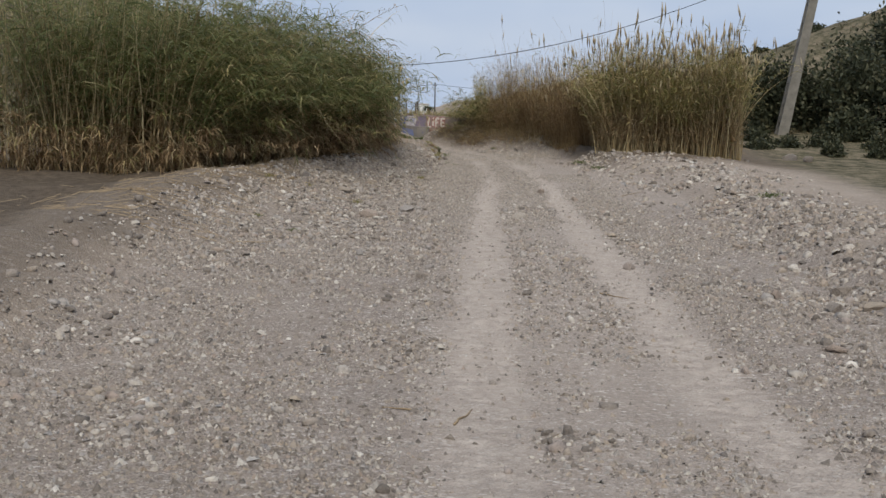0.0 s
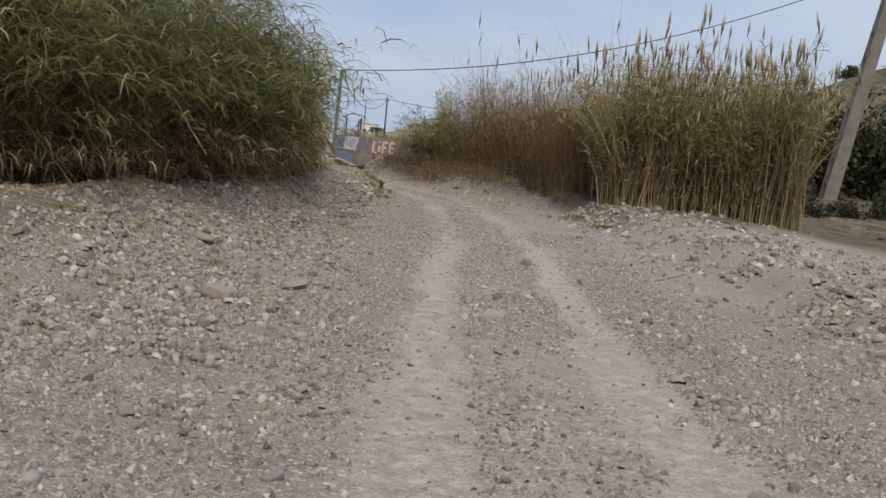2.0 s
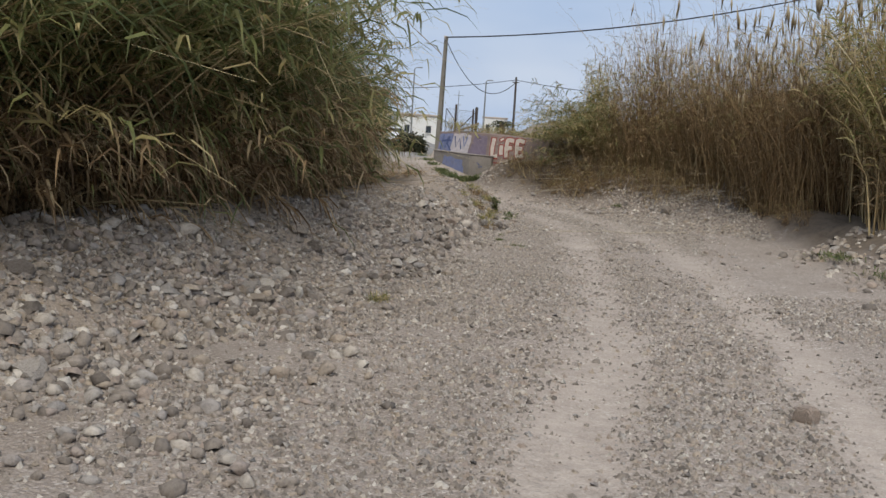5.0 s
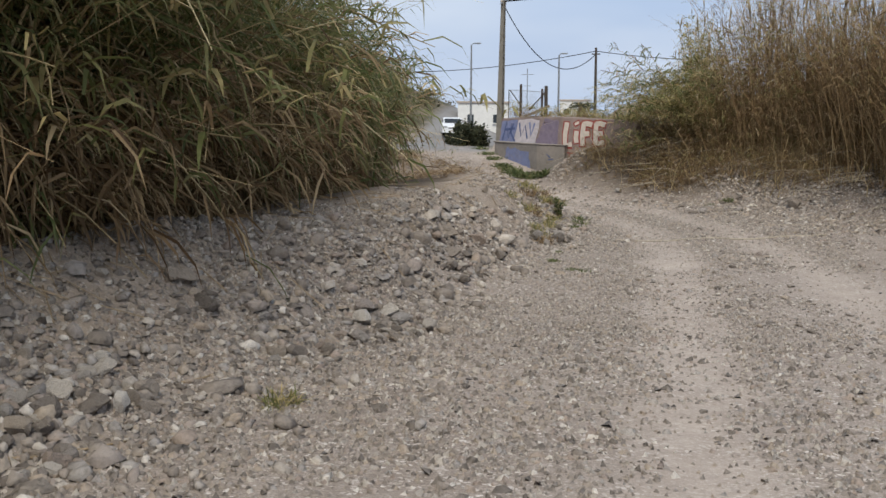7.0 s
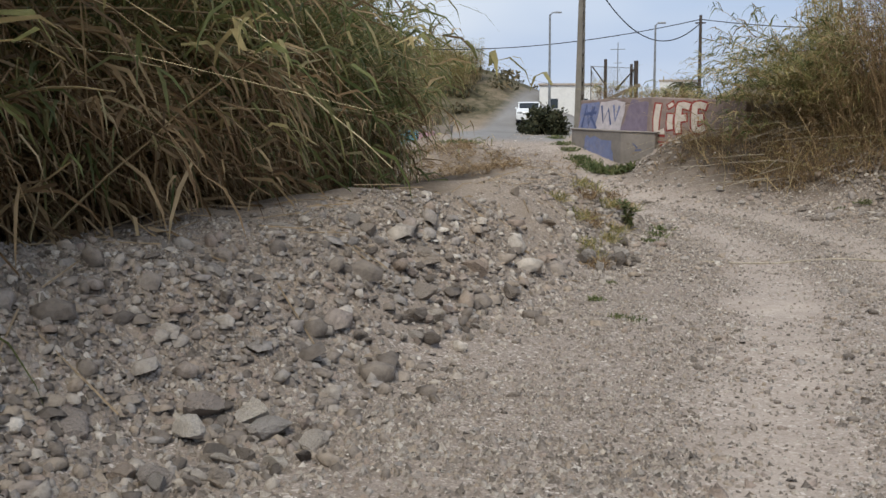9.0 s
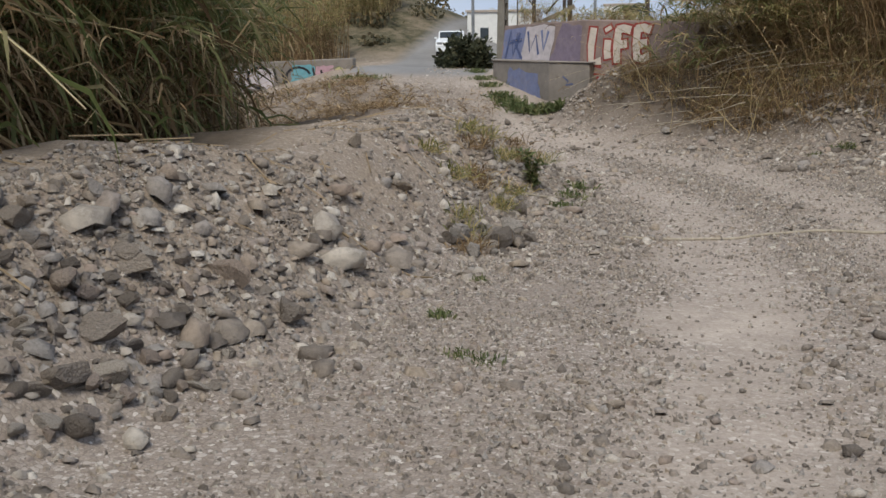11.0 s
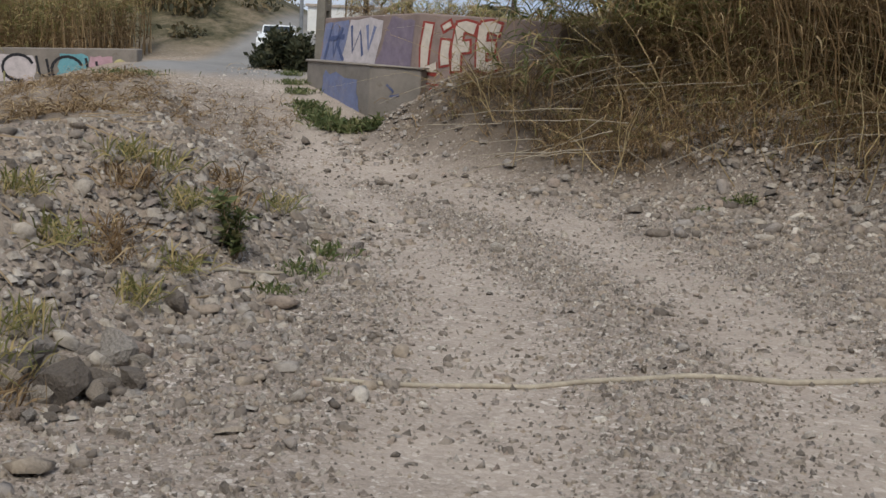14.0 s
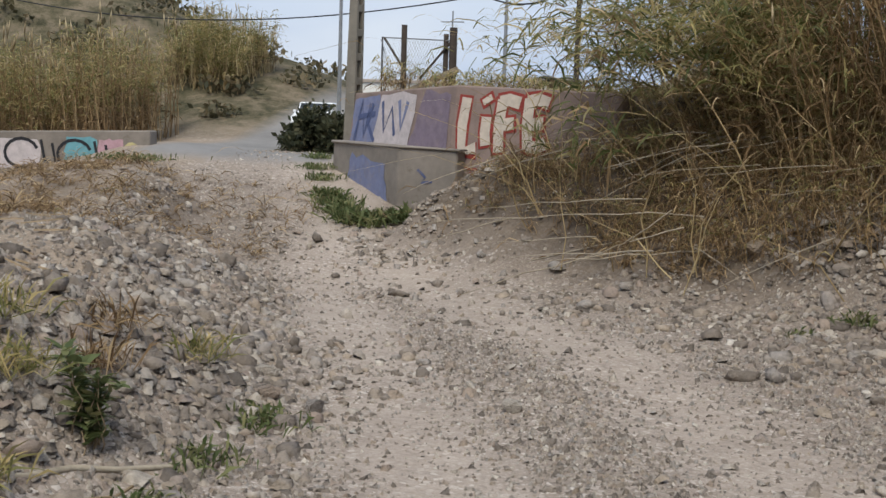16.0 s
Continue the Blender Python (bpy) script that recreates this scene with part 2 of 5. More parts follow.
# ---- the lie of the land ----
rng = np.random.default_rng(7)
LATTICE = rng.random((256, 256))


def lattice_noise(x, y, size):
    x, y = np.asarray(x) / size, np.asarray(y) / size
    xi, yi = np.floor(x).astype(int), np.floor(y).astype(int)
    fx, fy = x - xi, y - yi
    fx, fy = fx * fx * (3 - 2 * fx), fy * fy * (3 - 2 * fy)
    g = lambda a, b: LATTICE[a % 256, b % 256]
    top = g(xi, yi) * (1 - fx) + g(xi + 1, yi) * fx
    low = g(xi, yi + 1) * (1 - fx) + g(xi + 1, yi + 1) * fx
    return (top * (1 - fy) + low * fy) * 2 - 1


def ease(t):
    t = np.clip(t, 0, 1)
    return t * t * (3 - 2 * t)


def line_distance(x, y, pts):
    """Distance from a polyline, positive to the right of its course."""
    best, side = np.full(np.shape(x), 1e9), np.ones(np.shape(x))
    for (ax, ay), (bx, by) in zip(pts, pts[1:]):
        dx, dy = bx - ax, by - ay
        s = np.clip(((x - ax) * dx + (y - ay) * dy) / (dx * dx + dy * dy), 0, 1)
        d = np.hypot(x - ax - s * dx, y - ay - s * dy)
        sg = np.where((x - ax) * dy - (y - ay) * dx > 0, 1.0, -1.0)
        side, best = np.where(d < best, sg, side), np.minimum(best, d)
    return best * side


# left gravel ridge: y, x of the crest, height, x of the toe
RIDGE = np.array([(-20, -12, 1.3, -8), (30, -11.5, 1.35, -7.5), (45, -10.2, 1.45, -5.6), (50, -8.8, 1.4, -4.6), (55, -7.0, 1.35, -3.8), (59, -5.6, 1.25, -2.7),
                  (62, -4.5, 1.2, -1.7), (66, -3.3, 1.15, -0.8), (70, -2.3, 1.12, -0.35), (74, -1.6, 1.0, 0.05), (77, -1.5, 0.95, 0.15),
                  (79.5, -2.1, 0.85, -0.2), (82, -3.6, 0.7, -1.5), (85, -5.0, 0.9, -4.0), (88, -6.2, 1.0, -5.6), (92, -7.5, 1.15, -6.5)])
BANK = [(9.5, -20), (10.2, 26), (10.9, 37), (11.2, 46), (10.4, 60), (9.0, 68), (7.6, 73), (7.0, 77), (6.4, 79.6), (4.8, 81.2), (2.9, 82.4), (1.1, 83.3), (-0.6, 84.5), (-2.1, 85.2), (-2.9, 87.2), (-3.9, 89.4), (-4.6, 92.0), (-4.9, 400)]
WALL = [(-3.5, 89.25), (-1.35, 87.15), (0.9, 86.15), (2.5, 86.4)]


def land(x, y):
    """Height of the ground and the masks for its surface."""
    x, y = np.asarray(x, float), np.asarray(y, float)
    ramp = 1.08 * ease((y - 83.3) / 6.8) + 0.1 * ease((y - 90) / 5) - 0.065 * np.clip(y - 97.5, 0, None)
    z = ramp + 0.006 * np.clip(25 - y, 0, 14) ** 2
    cx, ch, tx = (np.interp(y, RIDGE[:, 0], RIDGE[:, k]) for k in (1, 2, 3))
    wob = 0.35 * lattice_noise(x, y, 2.3) + 0.16 * lattice_noise(x, y, 0.8)
    s = (tx + wob - x) / np.maximum(tx - cx, 0.6)
    crest = (np.maximum(ch * (1 + 0.10 * lattice_noise(x + 9, y, 1.7)), ramp) - ramp) * ease((99 - y) / 4)
    up = ease(s * 0.92 + 0.04)
    back = (0.35 + 0.15 * ease((y - 80) / 4)) * ease((cx - 0.5 - x) / 3.0)
    berm = crest * np.where(s < 1, up, 1.0) - back * (s > 1)
    z = z + berm
    d = line_distance(x, y, BANK)
    dw = d + 0.35 * lattice_noise(x + 40, y, 2.1) + 0.12 * lattice_noise(x, y + 30, 0.7)
    bank = (0.72 + 0.12 * lattice_noise(x, y, 1.3)) * ease(dw / 1.9) + (0.03 + 0.19 * ease((y - 77) / 5)) * np.clip(dw - 1.5, 0, 4.5)
    far_bank = ease((y - 78) / 4)
    bank = bank * (1 + 0.35 * far_bank) * ease(dw * 3) * (1 - 0.75 * ease((x - 13) / 8))
    bank = bank + (0.20 + 0.2 * lattice_noise(x, y, 0.5)) * np.exp(-((x + 0.7) / 1.25) ** 2 - ((y - 85.5 + 0.25 * x) / 0.55) ** 2)
    fill = line_distance(x, y, WALL)
    yard = ease((-fill - 0.02) / 0.25) * ease((x + 3.9) / 0.5) * ease((94 - y) / 2.5)
    z = z + np.where(y > 84, np.maximum(bank - 0.75 * np.maximum(ramp, 0), 0), bank) * ease((160 - y) / 40)
    z = z + yard * np.maximum(2.02 + 0.12 * lattice_noise(x, y, 0.9) - z, 0) * ease((7 - x) / 4)
    hill_l = np.clip((-4.7 - x) * 0.50, 0, 16) * ease((y - 92) / 8) * (1 - 0.9 * ease((y - 101) / 12)) + np.clip(-26 - x, 0, 60) * 0.06 * ease((y - 60) / 25)
    hill_r = np.clip(0.27 * (x - 4), 0, 14) * ease((y - 91) / 20) * (1 - 0.8 * ease((y - 113) / 20)) + np.clip(x - 30, 0, 40) * 0.10
    hill_l, hill_r = hill_l * ease((400 - y) / 260), hill_r * ease((400 - y) / 260) * ease((500 - x) / 300)
    hill_l = hill_l * ease((x + 500) / 300)
    rough_h = (hill_l + hill_r) * 0.06 * (lattice_noise(x, y, 3.1) + 0.6 * lattice_noise(x, y, 1.2))
    z = z + hill_l + hill_r + rough_h
    loose = np.clip(berm * 1.5 + bank * 1.2, 0, 1)
    z = z + lattice_noise(x, y, 3.7) * 0.03 + lattice_noise(x, y + 7, 0.9) * (0.012 + 0.045 * loose) + lattice_noise(x + 3, y, 0.33) * (0.008 + 0.035 * loose)
    # wheel tracks
    dust = np.zeros_like(z)
    for track, wide in ((TRACK_L, 0.62), (TRACK_R, 0.62)):
        q = line_distance(x, y, track) + 0.16 * lattice_noise(x, y, 1.4) + 0.07 * lattice_noise(x, y, 0.45)
        band = np.exp(-np.abs(q / (wide + 0.35 * ease((52 - y) / 15))) ** 2.6)
        dust = np.maximum(dust, band)
        z = z - 0.035 * band * (1 - loose)
    mid = np.exp(-((line_distance(x, y, TRACK_L) + line_distance(x, y, TRACK_R)) / 5.0) ** 2) * (0.22 + 0.2 * ease((52 - y) / 15))
    dust = np.clip(np.maximum(dust, mid) + 0.25 * ease((y - 86) / 5) * (d < 0) * (s < 0.3), 0, 1) * (1 - loose) * (1 - 0.28 * ease((y - 50) / 12))
    earth = np.clip(np.where(s > 0, 1.0 * ease(s * 1.5), 0.0) + 0.3 * (x < -1) * ease((-x - 1) / 5), 0, 1) * (1 - 0.25 * ease((56 - y) / 8)) + 0.5 * ease(d / 2)
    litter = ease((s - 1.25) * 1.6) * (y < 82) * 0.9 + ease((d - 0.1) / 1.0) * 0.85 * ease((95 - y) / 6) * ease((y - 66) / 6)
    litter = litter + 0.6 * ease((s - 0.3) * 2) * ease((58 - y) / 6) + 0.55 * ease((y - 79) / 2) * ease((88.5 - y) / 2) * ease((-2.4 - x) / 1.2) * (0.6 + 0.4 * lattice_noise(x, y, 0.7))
    scrub = np.clip(ease((y - 92) / 3) * (np.abs(hill_l + hill_r) > 0.05) + ease((x - 19) / 4) + ease((-22 - x) / 5), 0, 1)
    spot = np.exp(-(((x - 2.0) / 0.35) ** 2 + ((y - 71.7) / 0.42) ** 2) * (1 + 0.5 * lattice_noise(x, y, 0.3)))
    dust = np.clip(dust + spot, 0, 1)
    return z, dust, np.clip(earth, 0, 1), np.clip(litter, 0, 1), scrub, s, d


TRACK_L = [(0.2, -20), (0.6, 16), (1.3, 35), (1.9, 53), (2.5, 60), (2.25, 68), (1.95, 74), (1.3, 77.3), (0.0, 80), (-1.7, 83.6), (-3.0, 86.5), (-4.2, 90), (-5.6, 96)]
TRACK_R = [(4.9, -20), (5.2, 16), (5.2, 35), (5.1, 46), (5.3, 58), (5.0, 66), (4.3, 72), (3.2, 77), (1.6, 81), (-0.9, 84.0), (-2.4, 86.5), (-3.4, 90), (-4.9, 96)]


def z_at(x, y):
    return land(x, y)[0]


def spread(near, far, step, grow, reach):
    """Grid lines: even from near to far, then wider and wider out to reach on either side."""
    mid = list(np.arange(near, far, step))
    for sign, edge, goal in ((1, mid[-1], reach), (-1, mid[0], -reach)):
        p, st = edge, step
        while abs(p) < abs(goal):
            st *= grow
            p += sign * st
            mid.append(p)
    return np.array(sorted(mid))


gx, gy = spread(-7, 9, 0.2, 1.09, 2400), spread(34, 94, 0.23, 1.08, 2400)
GX, GY = np.meshgrid(gx, gy)
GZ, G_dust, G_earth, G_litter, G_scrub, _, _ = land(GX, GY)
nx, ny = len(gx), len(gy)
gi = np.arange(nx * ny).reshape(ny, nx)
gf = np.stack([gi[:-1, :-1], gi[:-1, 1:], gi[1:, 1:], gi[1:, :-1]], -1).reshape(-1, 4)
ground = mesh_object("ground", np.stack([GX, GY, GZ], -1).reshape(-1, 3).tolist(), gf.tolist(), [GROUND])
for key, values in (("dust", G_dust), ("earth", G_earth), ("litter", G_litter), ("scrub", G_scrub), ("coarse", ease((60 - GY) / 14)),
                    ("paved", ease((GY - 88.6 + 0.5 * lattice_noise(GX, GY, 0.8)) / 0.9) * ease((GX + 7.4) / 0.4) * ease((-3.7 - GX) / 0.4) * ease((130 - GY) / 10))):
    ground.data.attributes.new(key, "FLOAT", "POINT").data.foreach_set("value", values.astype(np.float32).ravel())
tagged(ground, "dry riverbed of grey-brown gravel with dusty wheel tracks", "ground", kind="structure")


# ---- canes: vectorised growth of whole reed beds ----
def unit(v):
    return v / np.maximum(np.linalg.norm(v, axis=-1, keepdims=True), 1e-6)


def reed_bed(name, base, height, lean, r, leaves=12, leaf_len=(0.5, 0.9), leaf_w=0.05, droop=0.5, bend=1.0, dry_below=0.35, first_leaf=0.15,
             mats=None, thick=0.022, plume=0.0, bare=0.0, segs=6):
    """A bed of giant cane: bent stems, strap leaves that arch over, and upright plumes on some. base (n,3), height (n,), lean (n,2)."""
    n = len(base)
    verts, faces, mi, count = [], [], [], 0
    s = np.linspace(0, 1, segs + 1)
    lean3 = np.concatenate([lean, np.zeros((n, 1))], 1)
    amount = np.linalg.norm(lean3, axis=1, keepdims=True)

    def along(t):
        """Points on stem k at parameter t (n, m)."""
        side = lean3[:, None] * (t[..., None] * 0.35 + bend * 0.65 * t[..., None] ** 2) * height[:, None, None]
        rise = (t[..., None] - 0.34 * bend * np.minimum(amount, 1.6)[:, None] * t[..., None] ** 3) * height[:, None, None] * np.array((0, 0, 1.0))
        return base[:, None] + side + rise

    t_all = np.repeat(s[None], n, 0)
    axis = along(t_all)
    axis[:, 1:-1] += r.normal(0, 0.03, (n, segs - 1, 3))
    rad = thick * (1.0 - 0.72 * s)[None, :, None] * r.uniform(0.7, 1.3, (n, 1, 1))
    ang = np.array((0, 2.094, 4.189))
    ring = np.stack([np.cos(ang), np.sin(ang), np.zeros(3)], -1)
    tubev = axis[:, :, None] + ring[None, None] * rad[..., None]
    verts.append(tubev.reshape(-1, 3))
    idx = np.arange(n * (segs + 1) * 3).reshape(n, segs + 1, 3)
    quads = np.stack([idx[:, :-1], np.roll(idx, -1, 2)[:, :-1], np.roll(idx, -1, 2)[:, 1:], idx[:, 1:]], -1).reshape(-1, 4)
    faces.append(quads); mi.append(np.zeros(len(quads), int))
    count = n * (segs + 1) * 3
    # leaves
    t = first_leaf + (1 - first_leaf) * r.random((n, leaves)) ** 0.85
    keep = (r.random((n, leaves)) > bare).ravel()
    p0 = along(t).reshape(-1, 3)[keep]
    tt = t.ravel()[keep]
    m = len(p0)
    az = r.uniform(0, 2 * math.pi, m)
    tilt = r.uniform(0.1, 1.0, m)
    d0 = unit(np.stack([np.cos(az), np.sin(az), tilt], -1) + 0.5 * np.repeat(unit(lean3 + 1e-6), leaves, 0)[keep] * np.minimum(np.repeat(amount, leaves, 0)[keep], 1))
    length = r.uniform(*leaf_len, m)[:, None]
    dr = droop * r.uniform(0.5, 1.6, m)[:, None]
    down = np.array((0, 0, -1.0))
    p1 = p0 + d0 * length * 0.33
    d1 = unit(d0 + down * dr * 0.9)
    p2 = p1 + d1 * length * 0.35
    d2 = unit(d1 + down * dr * 1.3)
    p3 = p2 + d2 * length * 0.34
    wide = unit(np.cross(d0, np.array((0, 0, 1.0))) + r.normal(0, 0.35, (m, 3))) * (leaf_w * r.uniform(0.6, 1.3, m))[:, None]
    lv = np.stack([p0 - wide * 0.3, p0 + wide * 0.3, p1 - wide * 0.5, p1 + wide * 0.5, p2 - wide * 0.36, p2 + wide * 0.36, p3], 1)
    verts.append(lv.reshape(-1, 3))
    li = count + np.arange(m)[:, None] * 7
    q = np.concatenate([li + np.array((0, 1, 3, 2)), li + np.array((2, 3, 5, 4))], 0)
    tri = li + np.array((4, 5, 6))
    dry = (tt + r.normal(0, 0.12, m)) < dry_below
    which = np.where(dry, 2, 1)
    faces.append(q); mi.append(np.concatenate([which, which]))
    count += m * 7
    tris, tri_mi = [tri], [which]
    if plume:
        pick = np.where(r.random(n) < plume)[0]
        tip = axis[pick, -1]
        L = r.uniform(0.08, 0.14, len(pick)) * height[pick]
        sway = np.concatenate([r.normal(0, 0.12, (len(pick), 2)), np.ones((len(pick), 1))], 1)
        b = tip - sway * 0.1
        c = tip + sway * (L * 0.45)[:, None]
        e = tip + sway * L[:, None]
        w = (L * 0.075)[:, None]
        a4 = [np.array((1, 0, 0.0)), np.array((-0.5, 0.87, 0)), np.array((-0.5, -0.87, 0))]
        pv = np.stack([b] + [c + w * a for a in a4] + [e], 1)
        verts.append(pv.reshape(-1, 3))
        pi = count + np.arange(len(pick))[:, None] * 5
        for f in ((0, 2, 1), (0, 3, 2), (0, 1, 3), (4, 1, 2), (4, 2, 3), (4, 3, 1)):
            tris.append(pi + np.array(f)); tri_mi.append(np.full(len(pick), 3))
        count += len(pick) * 5
    v = np.concatenate(verts)
    quad_f, tri_f = np.concatenate(faces), np.concatenate(tris)
    me = bpy.data.meshes.new(name)
    me.vertices.add(len(v))
    me.vertices.foreach_set("co", v.astype(np.float32).ravel())
    loops = np.concatenate([quad_f.ravel(), tri_f.ravel()]).astype(np.int32)
    me.loops.add(len(loops))
    me.loops.foreach_set("vertex_index", loops)
    sizes = np.concatenate([np.full(len(quad_f), 4), np.full(len(tri_f), 3)]).astype(np.int32)
    me.polygons.add(len(sizes))
    me.polygons.foreach_set("loop_start", np.concatenate([[0], np.cumsum(sizes)[:-1]]).astype(np.int32))
    me.polygons.foreach_set("loop_total", sizes)
    for mat in mats or (CANE, LEAF, LEAF_DRY, PLUME):
        me.materials.append(mat)
    me.polygons.foreach_set("material_index", np.concatenate(mi + tri_mi).astype(np.int32))
    me.update(calc_edges=True)
    return new(name, me)


def arching_canes(name, base, way, length, sag, r, leaves=6, leaf_len=(0.4, 0.9), leaf_w=0.03, first=0.35, thick=0.014, mats=None, dry=0.4, segs=6):
    """Long single canes that lean far out and sag, with limp blades hanging from their outer part. base, way (n,3), length, sag (n,)."""
    n = len(base)
    way = unit(way)
    down = np.array((0, 0, -1.0))

    def along(t):
        return base[:, None] + way[:, None] * (t * length[:, None])[..., None] + down * (sag[:, None] * length[:, None] * t * t)[..., None]

    t = np.repeat(np.linspace(0, 1, segs + 1)[None], n, 0)
    axis = along(t)
    axis[:, 1:] += r.normal(0, 0.012, (n, segs, 3)) * length[:, None, None] * 0.5
    u = unit(np.cross(way, np.array((0.1, 0.2, 1.0))))
    v = np.cross(way, u)
    rad = (thick * r.uniform(0.6, 1.3, (n, 1)) * (1 - 0.7 * t))[..., None]
    ring = np.stack([axis + rad * (math.cos(a) * u + math.sin(a) * v)[:, None] for a in (0, 2.094, 4.189)], 2)
    idx = np.arange(n * (segs + 1) * 3).reshape(n, segs + 1, 3)
    nxt = np.roll(idx, -1, 2)
    stem_f = np.stack([idx[:, :-1], nxt[:, :-1], nxt[:, 1:], idx[:, 1:]], -1).reshape(-1, 4)
    tl = first + (1 - first) * r.random((n, leaves))
    p0 = along(tl).reshape(-1, 3)
    m = len(p0)
    fwd = np.repeat(way, leaves, 0)
    d0 = unit(fwd * 0.9 + r.normal(0, 0.55, (m, 3)))
    L = r.uniform(*leaf_len, m)[:, None]
    p1 = p0 + d0 * L * 0.35
    d1 = unit(d0 + down * r.uniform(0.5, 1.3, (m, 1)))
    p2 = p1 + d1 * L * 0.35
    p3 = p2 + unit(d1 + down * r.uniform(0.6, 1.8, (m, 1))) * L * 0.3
    w = unit(np.cross(d0, r.normal(0, 1, (m, 3)))) * (leaf_w * r.uniform(0.6, 1.3, m))[:, None]
    lv = np.stack([p0 - w * 0.3, p0 + w * 0.3, p1 + w * 0.5, p1 - w * 0.5, p2 + w * 0.35, p2 - w * 0.35, p3], 1)
    li = n * (segs + 1) * 3 + np.arange(m) * 7
    quads = np.concatenate([stem_f, li[:, None] + np.array((0, 1, 2, 3)), li[:, None] + np.array((3, 2, 4, 5))])
    tris = li[:, None] + np.array((5, 4, 6))
    which = np.where(r.random(m) < dry, 2, 1)
    mi = np.concatenate([np.zeros(len(stem_f), int), which, which, which])
    verts = np.concatenate([ring.reshape(-1, 3), lv.reshape(-1, 3)])
    return mesh_object(name, verts.tolist(), quads.tolist() + tris.tolist(), mats or (CANE, LEAF, LEAF_DRY), None, mi)


def bases(x, y):
    return np.stack([x, y, z_at(x, y) - 0.05], -1)


# the large thicket behind the gravel ridge
FRONT = np.array([(30, -15.5), (41, -13.6), (50, -12.0), (55, -10.0), (58, -8.2), (61, -6.3), (65, -5.0), (70, -4.6), (75, -4.7), (78, -5.0), (79.5, -5.6)])


def thicket(name, n, y0, y1, depth, tall, seed, label, out=(0.15, 0.75), **kw):
    r = np.random.default_rng(seed)
    y = r.uniform(y0, y1, n)
    back = r.random(n) ** 1.4 * depth
    x = np.interp(y, FRONT[:, 0], FRONT[:, 1]) - back
    h = np.interp(y, *tall) * r.uniform(0.72, 1.12, n) * (1 - 0.25 * (back < 0.8))
    o = r.uniform(*out, n) * np.exp(-back / 2.2) * np.interp(y, (60, 66, 76), (1, 0.6, 0.35)) + 0.06
    lean = np.stack([o * r.uniform(0.5, 1.2, n) + r.normal(0, 0.16, n), -0.35 * o + r.normal(-0.1 * (y < 54), 0.2, n)], -1)
    ob = reed_bed(name, bases(x, y), h, lean, r, **kw)
    return tagged(ob, label, "reeds", kind="stuff")


TALL = ((30, 50, 56, 62, 68, 73, 77, 80), (8.5, 8.5, 8.2, 7.5, 6.2, 5.0, 4.2, 3.2))
thicket("cane_thicket", 1900, 51.5, 64.5, 9.5, TALL, 1, "dense green giant cane thicket with dead brown stems below", leaves=22, leaf_len=(0.8, 1.7), leaf_w=0.05, droop=0.5, thick=0.028, first_leaf=0.12, dry_below=0.30, out=(0.2, 1.0))
thicket("cane_thicket", 1500, 62, 79.5, 4.0, TALL, 2, "overhanging green giant cane thicket behind the gravel ridge", dry_below=0.26, leaves=24, leaf_len=(0.5, 1.05), leaf_w=0.03, droop=0.7, thick=0.018, first_leaf=0.1, out=(0.25, 1.05))

# the tall pale clump on the other bank, grown from a dozen stools
r = np.random.default_rng(5)
n = 1550
u = r.random(n)
stool = np.round(u * 11) / 11
fan = (u - stool) * 11 * 2
cx = 9.8 + 7.7 * (stool + (u - stool) * 0.7) + r.normal(0, 0.25, n)
depth = r.random(n) ** 1.3 * 5.0
cy = 73.2 - 2.4 * u + depth
o = np.exp(-depth / 1.6)
ob = reed_bed("cane_clump", bases(cx, cy), r.uniform(5.0, 7.9, n) * (0.86 + 0.14 * u) * (0.92 + 0.26 * lattice_noise(cx, cy, 1.5)) * np.where(r.random(n) < 0.08, 1.15, 1), np.stack([0.26 * fan + r.normal(0, 0.12, n) - 0.22 * (u < 0.08), -0.22 * o + r.normal(0, 0.10, n)], -1), r,
              leaves=20, leaf_len=(0.4, 0.9), leaf_w=0.042, droop=0.45, dry_below=0.48, first_leaf=0.10, mats=(CANE, LEAF_PALE, LEAF_DRY, PLUME), thick=0.03, plume=0.6)
tagged(ob, "tall straw-coloured giant cane clump with upright plumes", "reeds", kind="stuff")
# rusty canes along the far bank
n = 2500
u = r.random(n)
cx = 1.9 + 8.5 * u ** 0.8 + r.normal(0, 0.25, n)
cy = np.interp(cx, (1, 3, 5, 6.5, 8, 11), (84.6, 83.6, 82.3, 80.8, 77.5, 75.5)) + 0.5 + r.random(n) ** 1.2 * 4.5
thin = r.random(n) < np.interp(cx, (2.0, 3.2, 5.0), (0.15, 0.45, 1.0))
cx, cy, n = cx[thin], cy[thin], int(thin.sum())
hh = np.interp(cx, (1.5, 2.5, 4, 6, 10), (1.3, 2.3, 4.2, 5.4, 6.3)) * r.uniform(0.6, 1.1, n) * (0.9 + 0.32 * lattice_noise(cx, cy, 0.9)) * np.where(r.random(n) < 0.06, 1.35, 1)
ob = reed_bed("cane_bed", bases(cx, cy), hh, np.stack([r.normal(-0.10, 0.22, n), r.normal(-0.12, 0.16, n)], -1), r,
              leaves=10, leaf_len=(0.25, 0.6), leaf_w=0.019, droop=0.55, dry_below=0.9, first_leaf=0.03, mats=(CANE_RUST, LEAF_PALE, LEAF_DRY, PLUME), thick=0.0115, plume=0.12)
tagged(ob, "rust-brown half dry cane bed on the stony bank", "reeds", kind="stuff")

